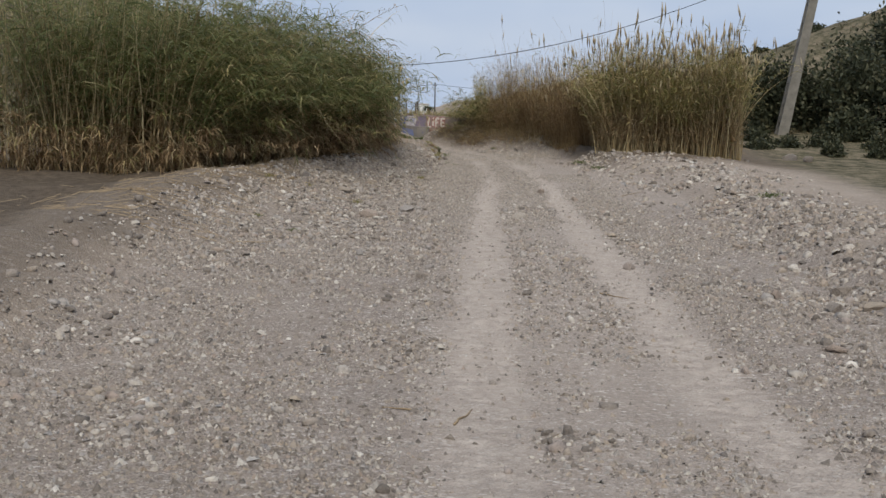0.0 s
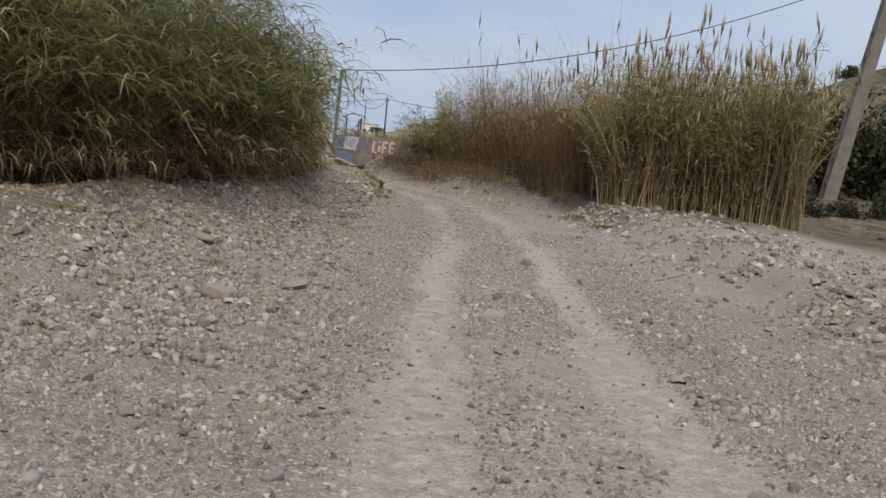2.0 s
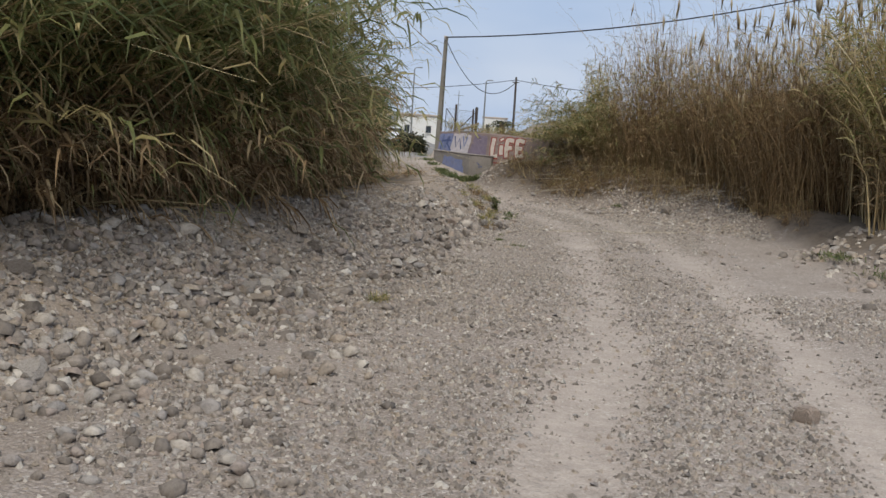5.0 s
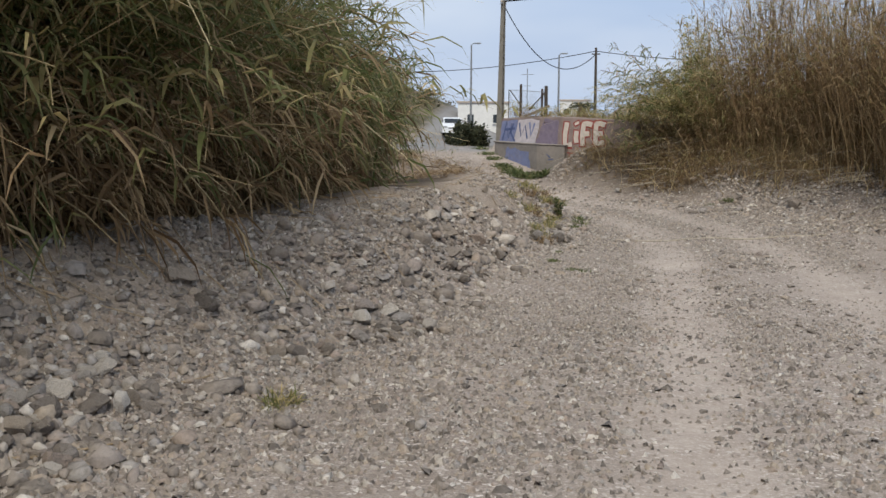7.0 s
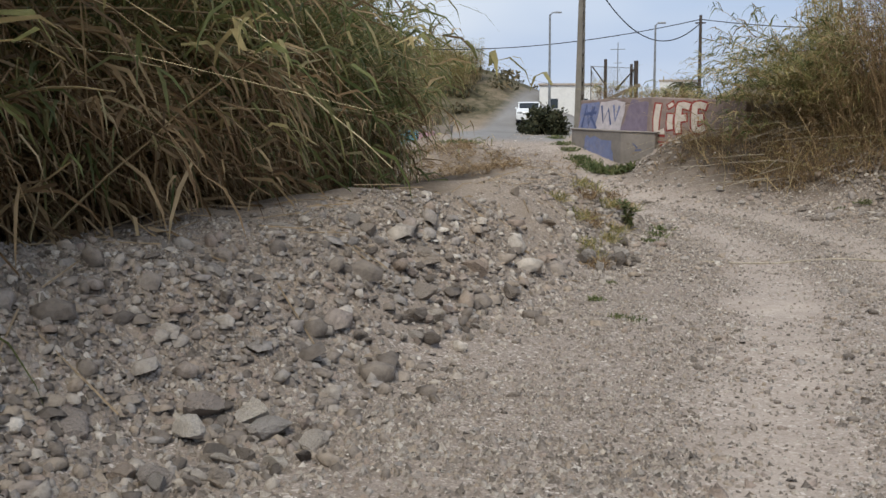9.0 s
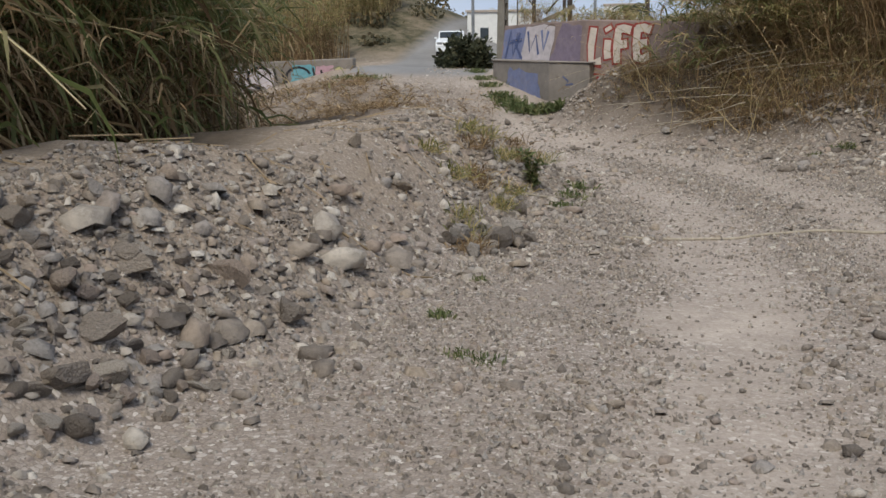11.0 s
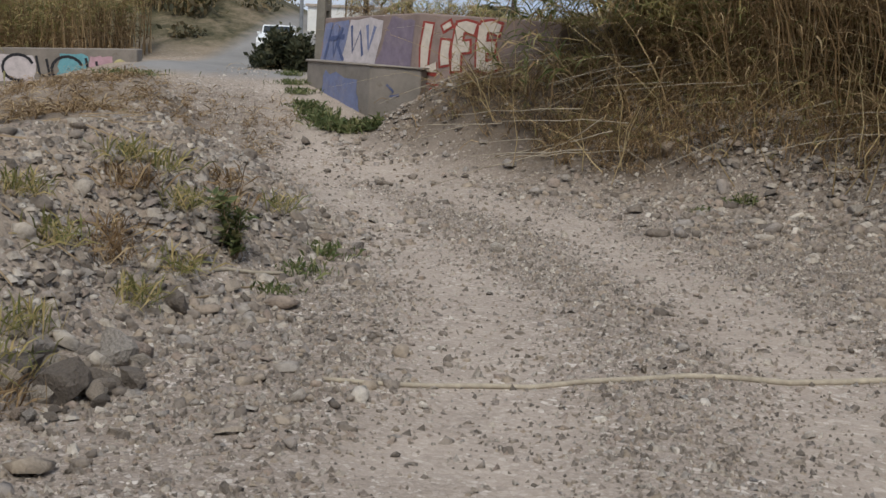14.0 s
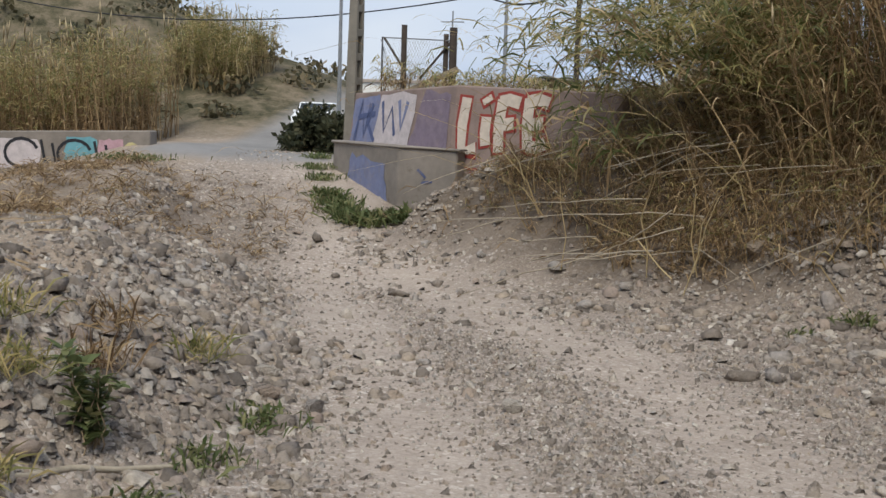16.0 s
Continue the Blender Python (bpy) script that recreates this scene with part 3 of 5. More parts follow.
# ---- structures at the far end: walls, poles, lamps ----
def prism_wall(name, pts, z0, z1, batter, thick, mat, parent, label=""):
    """A wall along plan points, battered on its outer face (to the right of the course)."""
    bm = bmesh.new()
    rows = []
    for i, (x, y) in enumerate(pts):
        a, b = Vector((*pts[max(i - 1, 0)], 0)), Vector((*pts[min(i + 1, len(pts) - 1)], 0))
        d = (b - a).normalized()
        out = Vector((d.y, -d.x, 0))
        t = z1[i] if isinstance(z1, (list, tuple)) else z1
        p = Vector((x, y, 0))
        rows.append([bm.verts.new(q) for q in (p + out * batter + Vector((0, 0, z0)), p + Vector((0, 0, t)), p - out * thick + Vector((0, 0, t)), p - out * thick + Vector((0, 0, z0)))])
    for a, b in zip(rows, rows[1:]):
        for k in range(4):
            bm.faces.new((a[k], b[k], b[(k + 1) % 4], a[(k + 1) % 4]))
    bm.faces.new(rows[0]); bm.faces.new(rows[-1][::-1])
    bmesh.ops.recalc_face_normals(bm, faces=bm.faces)
    bmesh.ops.bevel(bm, geom=[e for e in bm.edges if e.calc_length() > 0.25], offset=0.018, segments=1, affect="EDGES")
    return part(name, bm, mat, parent, label)


def paint(name, c, wear=0.5):
    n = Nodes(name, 0.85)
    a = n.ramp(n.noise(7, 7, 0.75), (0.32, tuple(x * 0.7 for x in c)), (0.65, c))
    old = n.ramp(n.noise(3.2, 8, 0.8), (0.3, (0.27, 0.22, 0.19)), (0.7, (0.36, 0.29, 0.25)))
    n.bump(n.noise(26, 8), 0.35, 0.01)
    return n.color(n.mix(n.ramp(n.noise(4.5, 8, 0.8), (0.5 - 0.2 * wear + 0.1, (0, 0, 0)), (0.72, (wear, wear, wear))), a, old))


P_BLUE, P_NAVY, P_WHITE = paint("paint_blue", (0.20, 0.225, 0.36)), paint("paint_navy", (0.09, 0.115, 0.23)), paint("paint_white", (0.56, 0.50, 0.50), 0.35)
P_MAUVE, P_RED, P_CREAM = paint("paint_mauve", (0.225, 0.178, 0.225)), paint("paint_red", (0.30, 0.055, 0.045), 0.2), paint("paint_cream", (0.60, 0.52, 0.44), 0.3)
P_BLACK, P_CYAN, P_PINK, P_YELLOW = paint("paint_black", (0.03, 0.03, 0.035), 0.2), paint("paint_cyan", (0.16, 0.37, 0.42), 0.4), paint("paint_pink", (0.52, 0.33, 0.37), 0.4), paint("paint_yellow", (0.52, 0.46, 0.24), 0.4)


class Face:
    """A painted wall face: u runs along it in metres from a to b, v up from z0 to z1 (with the batter)."""

    def __init__(self, a, b, z0, z1, batter):
        a, b = Vector((*a, 0)), Vector((*b, 0))
        self.d = (b - a).normalized()
        self.out = Vector((self.d.y, -self.d.x, 0))
        self.o = a + self.out * batter + Vector((0, 0, z0))
        self.up = (Vector((0, 0, z1 - z0)) - self.out * batter).normalized()
        self.nrm = self.d.cross(self.up).normalized()
        if self.nrm.dot(self.out) < 0:
            self.nrm = -self.nrm

    def at(self, u, v, lift):
        return self.o + self.d * u + self.up * v + self.nrm * lift

    def patch(self, outline, lift, mat, parent, name="graffiti_patch", fray=0.03, seed=1):
        rr = random.Random(seed)
        pts = []
        for (ua, va), (ub, vb) in zip(outline, outline[1:] + outline[:1]):
            for k in range(5):
                t = k / 5
                pts.append((ua + (ub - ua) * t + rr.uniform(-fray, fray), va + (vb - va) * t + rr.uniform(-fray, fray)))
        bm = bmesh.new()
        bm.faces.new([bm.verts.new(self.at(u, v, lift)) for u, v in pts])
        bmesh.ops.recalc_face_normals(bm, faces=bm.faces)
        return part(name, bm, mat, parent)

    def stroke(self, pts, wide, lift, mat, parent, name="graffiti_stroke"):
        bm = bmesh.new()
        prev = None
        for i, (u, v) in enumerate(pts):
            a, b = pts[max(i - 1, 0)], pts[min(i + 1, len(pts) - 1)]
            du, dv = b[0] - a[0], b[1] - a[1]
            L = math.hypot(du, dv) or 1
            nu, nv = -dv / L * wide / 2, du / L * wide / 2
            cur = bm.verts.new(self.at(u + nu, v + nv, lift)), bm.verts.new(self.at(u - nu, v - nv, lift))
            if prev:
                bm.faces.new((prev[0], prev[1], cur[1], cur[0]))
            prev = cur
        return part(name, bm, mat, parent)


def arc(cu, cv, ru, rv, a0, a1, n=12):
    return [(cu + ru * math.cos(radians(a0 + (a1 - a0) * k / n)), cv + rv * math.sin(radians(a0 + (a1 - a0) * k / n))) for k in range(n + 1)]


wall = empty("retaining_wall", pose(0, 0, 0), "weathered concrete retaining wall covered in graffiti", "wall", kind="structure")
prism_wall("upper_wall", WALL[:3], 0.55, [2.04, 2.14, 2.06], 0.17, 0.35, CONCRETE_PINK, wall)
BLOCK = [(-3.62, 88.72), (-2.06, 86.95), (-1.22, 86.75)]
prism_wall("footing_block", BLOCK, 0.1, [1.32, 1.32, 1.30], 0.02, 0.55, CONCRETE, wall, "stained bare concrete block")
prism_wall("coping", [(-3.65, 88.70), (-2.05, 86.92), (-1.18, 86.71)], 1.302, [1.345, 1.345, 1.325], 0.0, 0.22, CONCRETE, wall)
f1, f2 = Face(WALL[0], WALL[1], 0.55, 2.09, 0.17), Face(WALL[1], WALL[2], 0.55, 2.1, 0.17)
f3 = Face(BLOCK[0], BLOCK[1], 0.1, 1.32, 0.02)
f4 = Face(BLOCK[1], BLOCK[2], 0.1, 1.32, 0.02)
f1.patch([(0.05, 0.75), (0.95, 0.75), (0.9, 1.48), (0.1, 1.42)], 0.006, P_BLUE, wall, seed=1)
f1.patch([(0.75, 0.74), (1.85, 0.74), (2.0, 1.5), (0.95, 1.5)], 0.010, P_WHITE, wall, seed=2)
f1.patch([(1.85, 0.72), (2.9, 0.72), (2.88, 1.5), (2.2, 1.52)], 0.008, P_MAUVE, wall, seed=3)
for k, pts in enumerate(([(0.2, 0.8), (0.35, 1.4), (0.5, 0.85), (0.62, 1.35)], [(0.7, 1.35), (0.6, 1.05), (0.85, 0.8)], [(1.0, 1.38), (1.12, 0.95), (1.3, 1.3), (1.45, 0.9)], [(0.3, 1.15), (0.8, 1.2)])):
    f1.stroke(pts, 0.075, 0.014, P_NAVY, wall)
f1.stroke([(1.5, 1.4), (1.62, 1.0), (1.75, 1.38)], 0.09, 0.014, P_BLUE, wall)
f3.patch([(0.6, 0.5), (2.05, 0.5), (1.95, 1.02), (0.72, 1.06)], 0.006, P_BLUE, wall, seed=5, fray=0.05)
f4.stroke([(0.3, 0.95), (0.42, 0.85), (0.36, 0.78), (0.52, 0.8)], 0.035, 0.006, P_NAVY, wall)


# four tall block letters, cream with a dark red outline
LETTERS = ([(0.19, 1.44), (0.15, 1.1), (0.17, 0.76), (0.40, 0.80)], [(0.53, 1.20), (0.52, 1.0), (0.55, 0.84)], [(0.50, 1.45), (0.54, 1.38)],
           [(0.76, 1.42), (0.73, 1.1), (0.76, 0.76)], [(0.72, 1.39), (0.86, 1.42), (1.03, 1.38)], [(0.74, 1.10), (0.96, 1.13)],
           [(1.17, 1.44), (1.16, 1.12), (1.20, 0.82)], [(1.14, 1.40), (1.30, 1.43), (1.46, 1.38)], [(1.17, 1.12), (1.40, 1.14)], [(1.18, 0.86), (1.32, 0.84), (1.47, 0.90)])
for wide, lift, mat, name in ((0.225, 0.006, P_RED, "graffiti_outline"), (0.155, 0.012, P_CREAM, "graffiti_letter")):
    for pts in LETTERS:
        (u0, v0), (u1, v1) = pts[0], pts[-1]
        grow = (0.225 - 0.155) / 2 if mat is P_RED else 0.0
        L = math.hypot(u1 - u0, v1 - v0)
        du, dv = (u1 - u0) / L * grow, (v1 - v0) / L * grow
        f2.stroke([(u0 - du, v0 - dv)] + pts[1:-1] + [(u1 + du, v1 + dv)], wide, lift + 0.0004 * LETTERS.index(pts), mat, wall, name)
for k in range(4):
    c = 0.18 + 0.2 * k
    f2.stroke(arc(c, 0.38, 0.075, 0.11, 60 + 40 * k, 330 + 30 * k), 0.035, 0.006, P_RED, wall)
f2.stroke([(0.05, 0.22), (0.5, 0.27), (0.95, 0.24)], 0.04, 0.008, P_RED, wall)
f2.stroke([(0.06, 0.55), (0.5, 0.53), (0.9, 0.56)], 0.03, 0.008, P_RED, wall)

side = empty("side_wall", pose(0, 0, 0), "low pale concrete wall with black graffiti", "wall", kind="structure")
SIDE = [(-18.0, 88.6), (-12.0, 89.3), (-7.2, 89.75)]
prism_wall("wall_body", SIDE, 0.2, [1.12, 1.2, 1.36], 0.03, 0.28, CONCRETE, side)
f5 = Face(SIDE[1], SIDE[2], 0.2, 1.3, 0.03)
for u0 in (0.5, 1.5, 2.55, 3.5):
    f5.stroke(arc(u0, 0.72, 0.30, 0.24, 20, 290), 0.055, 0.008, P_BLACK, side)
    f5.stroke([(u0 + 0.35, 0.95), (u0 + 0.42, 0.62), (u0 + 0.62, 0.55), (u0 + 0.55, 0.9)], 0.05, 0.009, P_BLACK, side)
f5.patch([(3.3, 0.5), (3.95, 0.5), (3.9, 1.0), (3.35, 1.0)], 0.006, P_CYAN, side, seed=8)
f5.patch([(3.9, 0.48), (4.4, 0.5), (4.35, 0.98), (3.95, 1.0)], 0.007, P_PINK, side, seed=9)
f5.stroke(arc(4.5, 0.78, 0.12, 0.15, 0, 330), 0.06, 0.012, P_YELLOW, side)
f5.patch([(1.1, 0.45), (2.9, 0.45), (2.85, 0.98), (1.2, 0.95)], 0.004, P_WHITE, side, seed=11)


def slotted_pole(base, top, w0, w1, pitch, label):
    """A concrete lattice pole: two legs, a recessed web and cross rungs."""
    base, top = Vector(base), Vector(top)
    axis = top - base
    h = axis.length
    q = axis.to_track_quat("Z", "Y").to_matrix().to_4x4()
    ob = empty("utility_pole", Matrix.Translation(base) @ q, label, "pole")
    for sx in (-1, 1):
        bm = bmesh.new()
        for z, w in ((0, w0), (h, w1)):
            for a, b in ((-0.5, -0.5), (0.5, -0.5), (0.5, 0.5), (-0.5, 0.5)):
                bm.verts.new((sx * w * 0.38 + a * w * 0.24, b * w * 0.8, z))
        v = list(bm.verts)
        for k in range(4):
            bm.faces.new((v[k], v[(k + 1) % 4], v[4 + (k + 1) % 4], v[4 + k]))
        bm.faces.new(v[3::-1]); bm.faces.new(v[4:])
        bmesh.ops.recalc_face_normals(bm, faces=bm.faces)
        part("leg", bm, POST, ob)
    part("web", box((w1 * 0.7, w1 * 0.1, h - 0.04), (0, w1 * 0.3, h / 2)), POST, ob)
    z = pitch * 0.4
    while z < h:
        w = w0 + (w1 - w0) * z / h
        part("rung", box((w * 0.54, w * 0.78, pitch * 0.30), (0, 0, z), 0.006), POST, ob)
        z += pitch
    part("cap", box((w1 * 1.08, w1 * 0.9, w1 * 0.3), (0, 0, h), 0.01), POST, ob)
    return ob


pole = slotted_pole((-3.55, 89.32, 1.0), (-3.48, 89.3, 5.72), 0.23, 0.13, 0.36, "grey slotted concrete utility pole behind the graffiti wall")
part("crossarm", box((0.36, 0.05, 0.05), (0, 0, 4.62), 0.006), plain("galvanised", (0.35, 0.36, 0.37), 0.5, metal=0.6), pole)
for sx in (-0.15, 0.15):
    part("insulator", tube([(sx, 0, 4.64), (sx, 0, 4.70), (sx, 0, 4.76)], [0.02, 0.035, 0.015], 10), P_CREAM, pole, "pale ceramic insulator")
slotted_pole((25.2, 90, 0.1), (27.7, 90, 15.0), 1.0, 0.7, 1.5, "leaning pale concrete utility pole beside dark bushes")

STEEL = plain("lamp_steel", (0.30, 0.31, 0.32), 0.5, metal=0.5)
DARK = plain("dark_wood", (0.075, 0.06, 0.05), 0.85)
WIRE = plain("cable_black", (0.03, 0.03, 0.032), 0.6)


def street_lamp(x, y, z0, z1, arm):
    ob = empty("street_lamp", pose(x, y, z0), "slim grey street lamp with a short arm", "street lamp", "street lamps")
    h = z1 - z0
    part("pole", tube([(0, 0, 0), (0, 0, h * 0.5), (0, 0, h)], [0.045, 0.036, 0.026], 10), STEEL, ob)
    part("base_plate", box((0.16, 0.16, 0.03), (0, 0, 0.015), 0.005), STEEL, ob)
    part("arm", tube([(0, 0, h - 0.02), (arm * 0.4, 0, h + 0.05), (arm, 0, h + 0.06)], 0.018, 8), STEEL, ob)
    part("lamp_head", box((0.22, 0.09, 0.05), (arm * 1.3, 0, h + 0.055), 0.015), STEEL, ob)


street_lamp(-5.15, 93.0, 1.0, 4.5, 0.18)
street_lamp(-2.1, 93.2, 1.0, 4.15, 0.14)
wood = empty("telegraph_pole", pose(-0.86, 93.5, 1.0), "dark wooden telegraph pole in the distance", "pole")
part("shaft", tube([(0, 0, 0), (0.01, 0, 1.8), (0, 0, 3.42)], [0.06, 0.05, 0.04], 10), DARK, wood)
part("crossarm", box((0.3, 0.04, 0.04), (0, 0, 3.2), 0.005), DARK, wood)


def cable(name, a, b, sag, r, label):
    a, b = Vector(a), Vector(b)
    pts = [a.lerp(b, k / 24) - Vector((0, 0, 4 * sag * (k / 24) * (1 - k / 24))) for k in range(25)]
    return tagged(part(name, tube(pts, r, 6), WIRE, None, smooth=True), label, "cable")


cable("overhead_cable", (-3.48, 89.3, 5.70), (27.6, 90, 14.8), 1.75, 0.026, "black overhead cable strung between the poles")
cable("overhead_cable", (-3.48, 89.3, 5.62), (-0.86, 93.5, 4.2), 1.15, 0.015, "slack black cable to the wooden pole")
cable("overhead_cable", (-16, 97, 4.4), (-0.86, 93.5, 4.3), 0.75, 0.013, "black overhead cable across the road")
cable("overhead_cable", (-0.86, 93.5, 4.3), (9, 94, 4.5), 0.4, 0.013, "black overhead cable over the bank")

# fence on the mound
fence = empty("fence", pose(0, 0, 0), "broken wire fence with dark posts and a brace", "fence")
zf = 1.95
for x, y, z1, r in ((-2.98, 90.0, 3.12, 0.045), (-2.28, 89.9, 2.98, 0.04), (-2.14, 89.8, 3.07, 0.06), (-3.4, 90.2, 2.95, 0.014)):
    part("post", tube([(x, y, zf - 0.3), (x, y, z1)], r, 8), DARK, fence)
part("brace", tube([(-3.36, 90.18, 2.93), (-2.98, 90.0, 2.45)], 0.02, 6), DARK, fence)
part("brace", tube([(-2.14, 89.8, 2.9), (-2.7, 89.95, 2.3)], 0.02, 6), DARK, fence)
part("rail", tube([(-3.4, 90.2, 2.94), (-2.2, 89.85, 2.88)], 0.010, 6), STEEL, fence)
part("plank", box((1.1, 0.05, 0.09), (-2.5, 89.6, 2.22), 0.006, pose(0, 0, 0, 0, -24, 0)), plain("grey_plank", (0.25, 0.205, 0.15), 0.85), fence, "weathered grey plank")
bm = bmesh.new()
for k in range(26):
    t = k / 25
    for s0, s1 in ((0, 1), (1, 0)):
        x0, x1 = -3.4 + 1.2 * t, -3.4 + 1.2 * min(1, max(0, t + (0.35 if s1 else -0.35)))
        tb = tube([(x0, 90.2 - 0.3 * t, 2.05), (x1, 90.2 - 0.3 * t, 2.9)], 0.0022, 3)
        me_tmp = bpy.data.meshes.new("wire")
        tb.to_mesh(me_tmp); tb.free(); bm.from_mesh(me_tmp); bpy.data.meshes.remove(me_tmp)
part("wire_mesh", bm, STEEL, fence)


# ---- houses, mast, palm, car ----
def house(x, y, z, w, d, h, turn, label, windows):
    ob = empty("house", pose(x, y, z, 0, 0, turn), label, "house", "distant white houses")
    lime, roof = plain("limewash", (0.74, 0.73, 0.70), 0.9, 0.08), plain("flat_roof", (0.42, 0.36, 0.31), 0.9)
    wl_ = part("wall", box((w, d, h), (0, 0, h / 2), 0.015), lime, ob)
    part("roof", box((w * 1.05, d * 1.05, 0.07), (0, 0, h + 0.035), 0.01), roof, ob)
    glass = plain("window_glass", (0.05, 0.06, 0.07), 0.15)
    for u, v, ww, hh in windows:
        wd = part("window", box((ww, 0.05, hh), (u, -d / 2 - 0.01, v), 0.004), glass, ob)
        part("sill", box((ww * 1.2, 0.08, 0.03), (u, -d / 2 - 0.03, v - hh / 2 - 0.02)), lime, wd)
    return ob


house(-5.6, 98.5, 1.1, 2.0, 1.8, 1.35, 8, "small white flat-roofed house in the distance", [(-0.5, 0.75, 0.24, 0.32), (0.5, 0.75, 0.24, 0.32)])
house(-1.9, 97.5, 1.6, 1.0, 0.9, 0.95, -6, "low white house behind the palm", [(-0.25, 0.55, 0.16, 0.24), (0.25, 0.55, 0.16, 0.24)])
mast = empty("tv_antenna", pose(-3.3, 94, 1.2), "thin grey rooftop television antenna", "antenna")
part("mast", tube([(0, 0, 0), (0, 0, 2.5)], 0.014, 6), STEEL, mast)
part("boom", tube([(-0.22, 0, 2.3), (0.22, 0, 2.3)], 0.01, 6), STEEL, mast)
for k in range(5):
    part("rod", tube([(-0.2 + 0.1 * k, -0.1, 2.3), (-0.2 + 0.1 * k, 0.1, 2.3)], 0.006, 5), STEEL, mast)
part("boom", tube([(-0.12, 0, 1.9), (0.12, 0, 1.9)], 0.01, 6), STEEL, mast)


def fronds(count, length, r, width, up=0.7):
    bm = bmesh.new()
    for k in range(count):
        az, el = r.uniform(0, 6.283), r.uniform(-0.1, up)
        d = Vector((math.cos(az), math.sin(az), el)).normalized()
        side_v = d.cross(Vector((0, 0, 1))).normalized()
        L = length * r.uniform(0.8, 1.15)
        spine = [d * (L * t) + Vector((0, 0, -0.55 * L * t * t)) for t in (0, 0.2, 0.4, 0.6, 0.8, 1.0)]
        for i in range(1, 6):
            for sgn in (-1, 1):
                for q in (0, 0.33, 0.66):
                    p = spine[i - 1].lerp(spine[i], q)
                    tip = p + side_v * sgn * width * (1.15 - 0.16 * i) + (spine[i] - spine[i - 1]) * 0.9 + Vector((0, 0, -0.06 * length))
                    w = (spine[i] - spine[i - 1]) * 0.16
                    bm.faces.new((bm.verts.new(p - w), bm.verts.new(p + w), bm.verts.new(tip)))
    return bm


rp = random.Random(4)
palm = empty("palm_tree", pose(-1.35, 94.0, 1.3), "small dark green palm beside a white house", "palm")
part("trunk", tube([(0, 0, 0), (0.02, 0, 0.6), (0, 0, 1.15)], [0.13, 0.11, 0.13], 10), TWIG, palm)
crown = part("crown", fronds(46, 0.62, rp, 0.10), SHRUB, palm)
crown.location = (0, 0, 1.15)


def leaf_cloud(n, radii, r, size, clumps=40):
    """Leaves gathered in clumps over an uneven egg-shaped crown."""
    c = unit(r.normal(0, 1, (clumps, 3))) * (r.random((clumps, 1)) ** 0.45) * np.array(radii) * r.uniform(0.75, 1.1, (clumps, 1))
    c[:, 2] = np.abs(c[:, 2] + radii[2] * 0.25)
    k = r.integers(0, clumps, n)
    p = c[k] + r.normal(0, 0.15, (n, 3)) * np.array(radii)
    p[:, 2] = np.maximum(p[:, 2], 0.02)
    d = unit(r.normal(0, 1, (n, 3)) + np.array((0, 0, 0.3)))
    w = unit(np.cross(d, r.normal(0, 1, (n, 3)))) * (size * 0.28 * r.uniform(0.6, 1.3, (n, 1)))
    L = d * (size * r.uniform(0.7, 1.4, (n, 1)))
    v = np.stack([p, p + L * 0.5 - w, p + L, p + L * 0.5 + w], 1).reshape(-1, 3)
    return v, np.arange(4 * n).reshape(n, 4), c


def bush(name, at, radii, n, size, seed, label, mat, group=""):
    r = np.random.default_rng(seed)
    ob = empty(name, pose(*at), label, "bush", group)
    v, f, c = leaf_cloud(n, radii, r, size)
    mesh_object("crown", v.tolist(), f.tolist(), [mat], ob, smooth=False)
    for k in range(7):
        e = c[k]
        part("branch", tube([(0.06 * math.cos(k), 0.06 * math.sin(k), -0.1), tuple(e * 0.55), tuple(e)], [max(radii) * 0.03, max(radii) * 0.02, max(radii) * 0.008], 6), TWIG, ob)
    return ob


bush("oleander_bush", (-4.85, 91.3, 1.02), (0.62, 0.5, 0.62), 5200, 0.13, 11, "dark green oleander bush by the road", SHRUB)
bush("oleander_bush", (-5.35, 92.0, 1.05), (0.45, 0.4, 0.6), 3000, 0.12, 12, "rounded dark green roadside bush", SHRUB)
for k, (x, y, rad, hh) in enumerate(((22.8, 92.5, 2.6, 6.4), (26.5, 94.0, 3.4, 7.6), (31.0, 93.0, 3.6, 7.6), (35.5, 91.0, 3.4, 5.6), (30.0, 88.5, 2.0, 2.6), (35.0, 98.0, 4.0, 8.5))):
    bush("shrub", (x, y, float(z_at(x, y)) - 0.1), (rad, rad * 0.8, hh * 0.72), 6500, 0.40, 20 + k, "tall dark grey-green shrub on the slope", SHRUB, "shrubs on the slope")
for k, (x, y, rad) in enumerate(((21.5, 82.0, 0.9), (24.0, 83.5, 1.2), (27.0, 84.5, 1.3), (30.0, 82.5, 1.2), (26.0, 79.5, 0.8), (32.5, 85.5, 1.5), (22.5, 87.5, 1.2), (29.0, 79.0, 0.9))):
    bush("low_shrub", (x, y, float(z_at(x, y)) - 0.1), (rad, rad, rad * 0.75), 1500, 0.26, 50 + k, "low grey-brown shrub among the rubble", SHRUB, "low shrubs")
for k, (x, y, rad) in enumerate(((26.5, 111, 1.1), (29.5, 113, 0.7), (34.0, 112, 1.0))):
    bush("hilltop_bush", (x, y, float(z_at(x, y)) - 0.1), (rad, rad, rad * 0.8), 1500, 0.25, 40 + k, "dark round bush on the hilltop", SHRUB, "bushes on the hilltop")


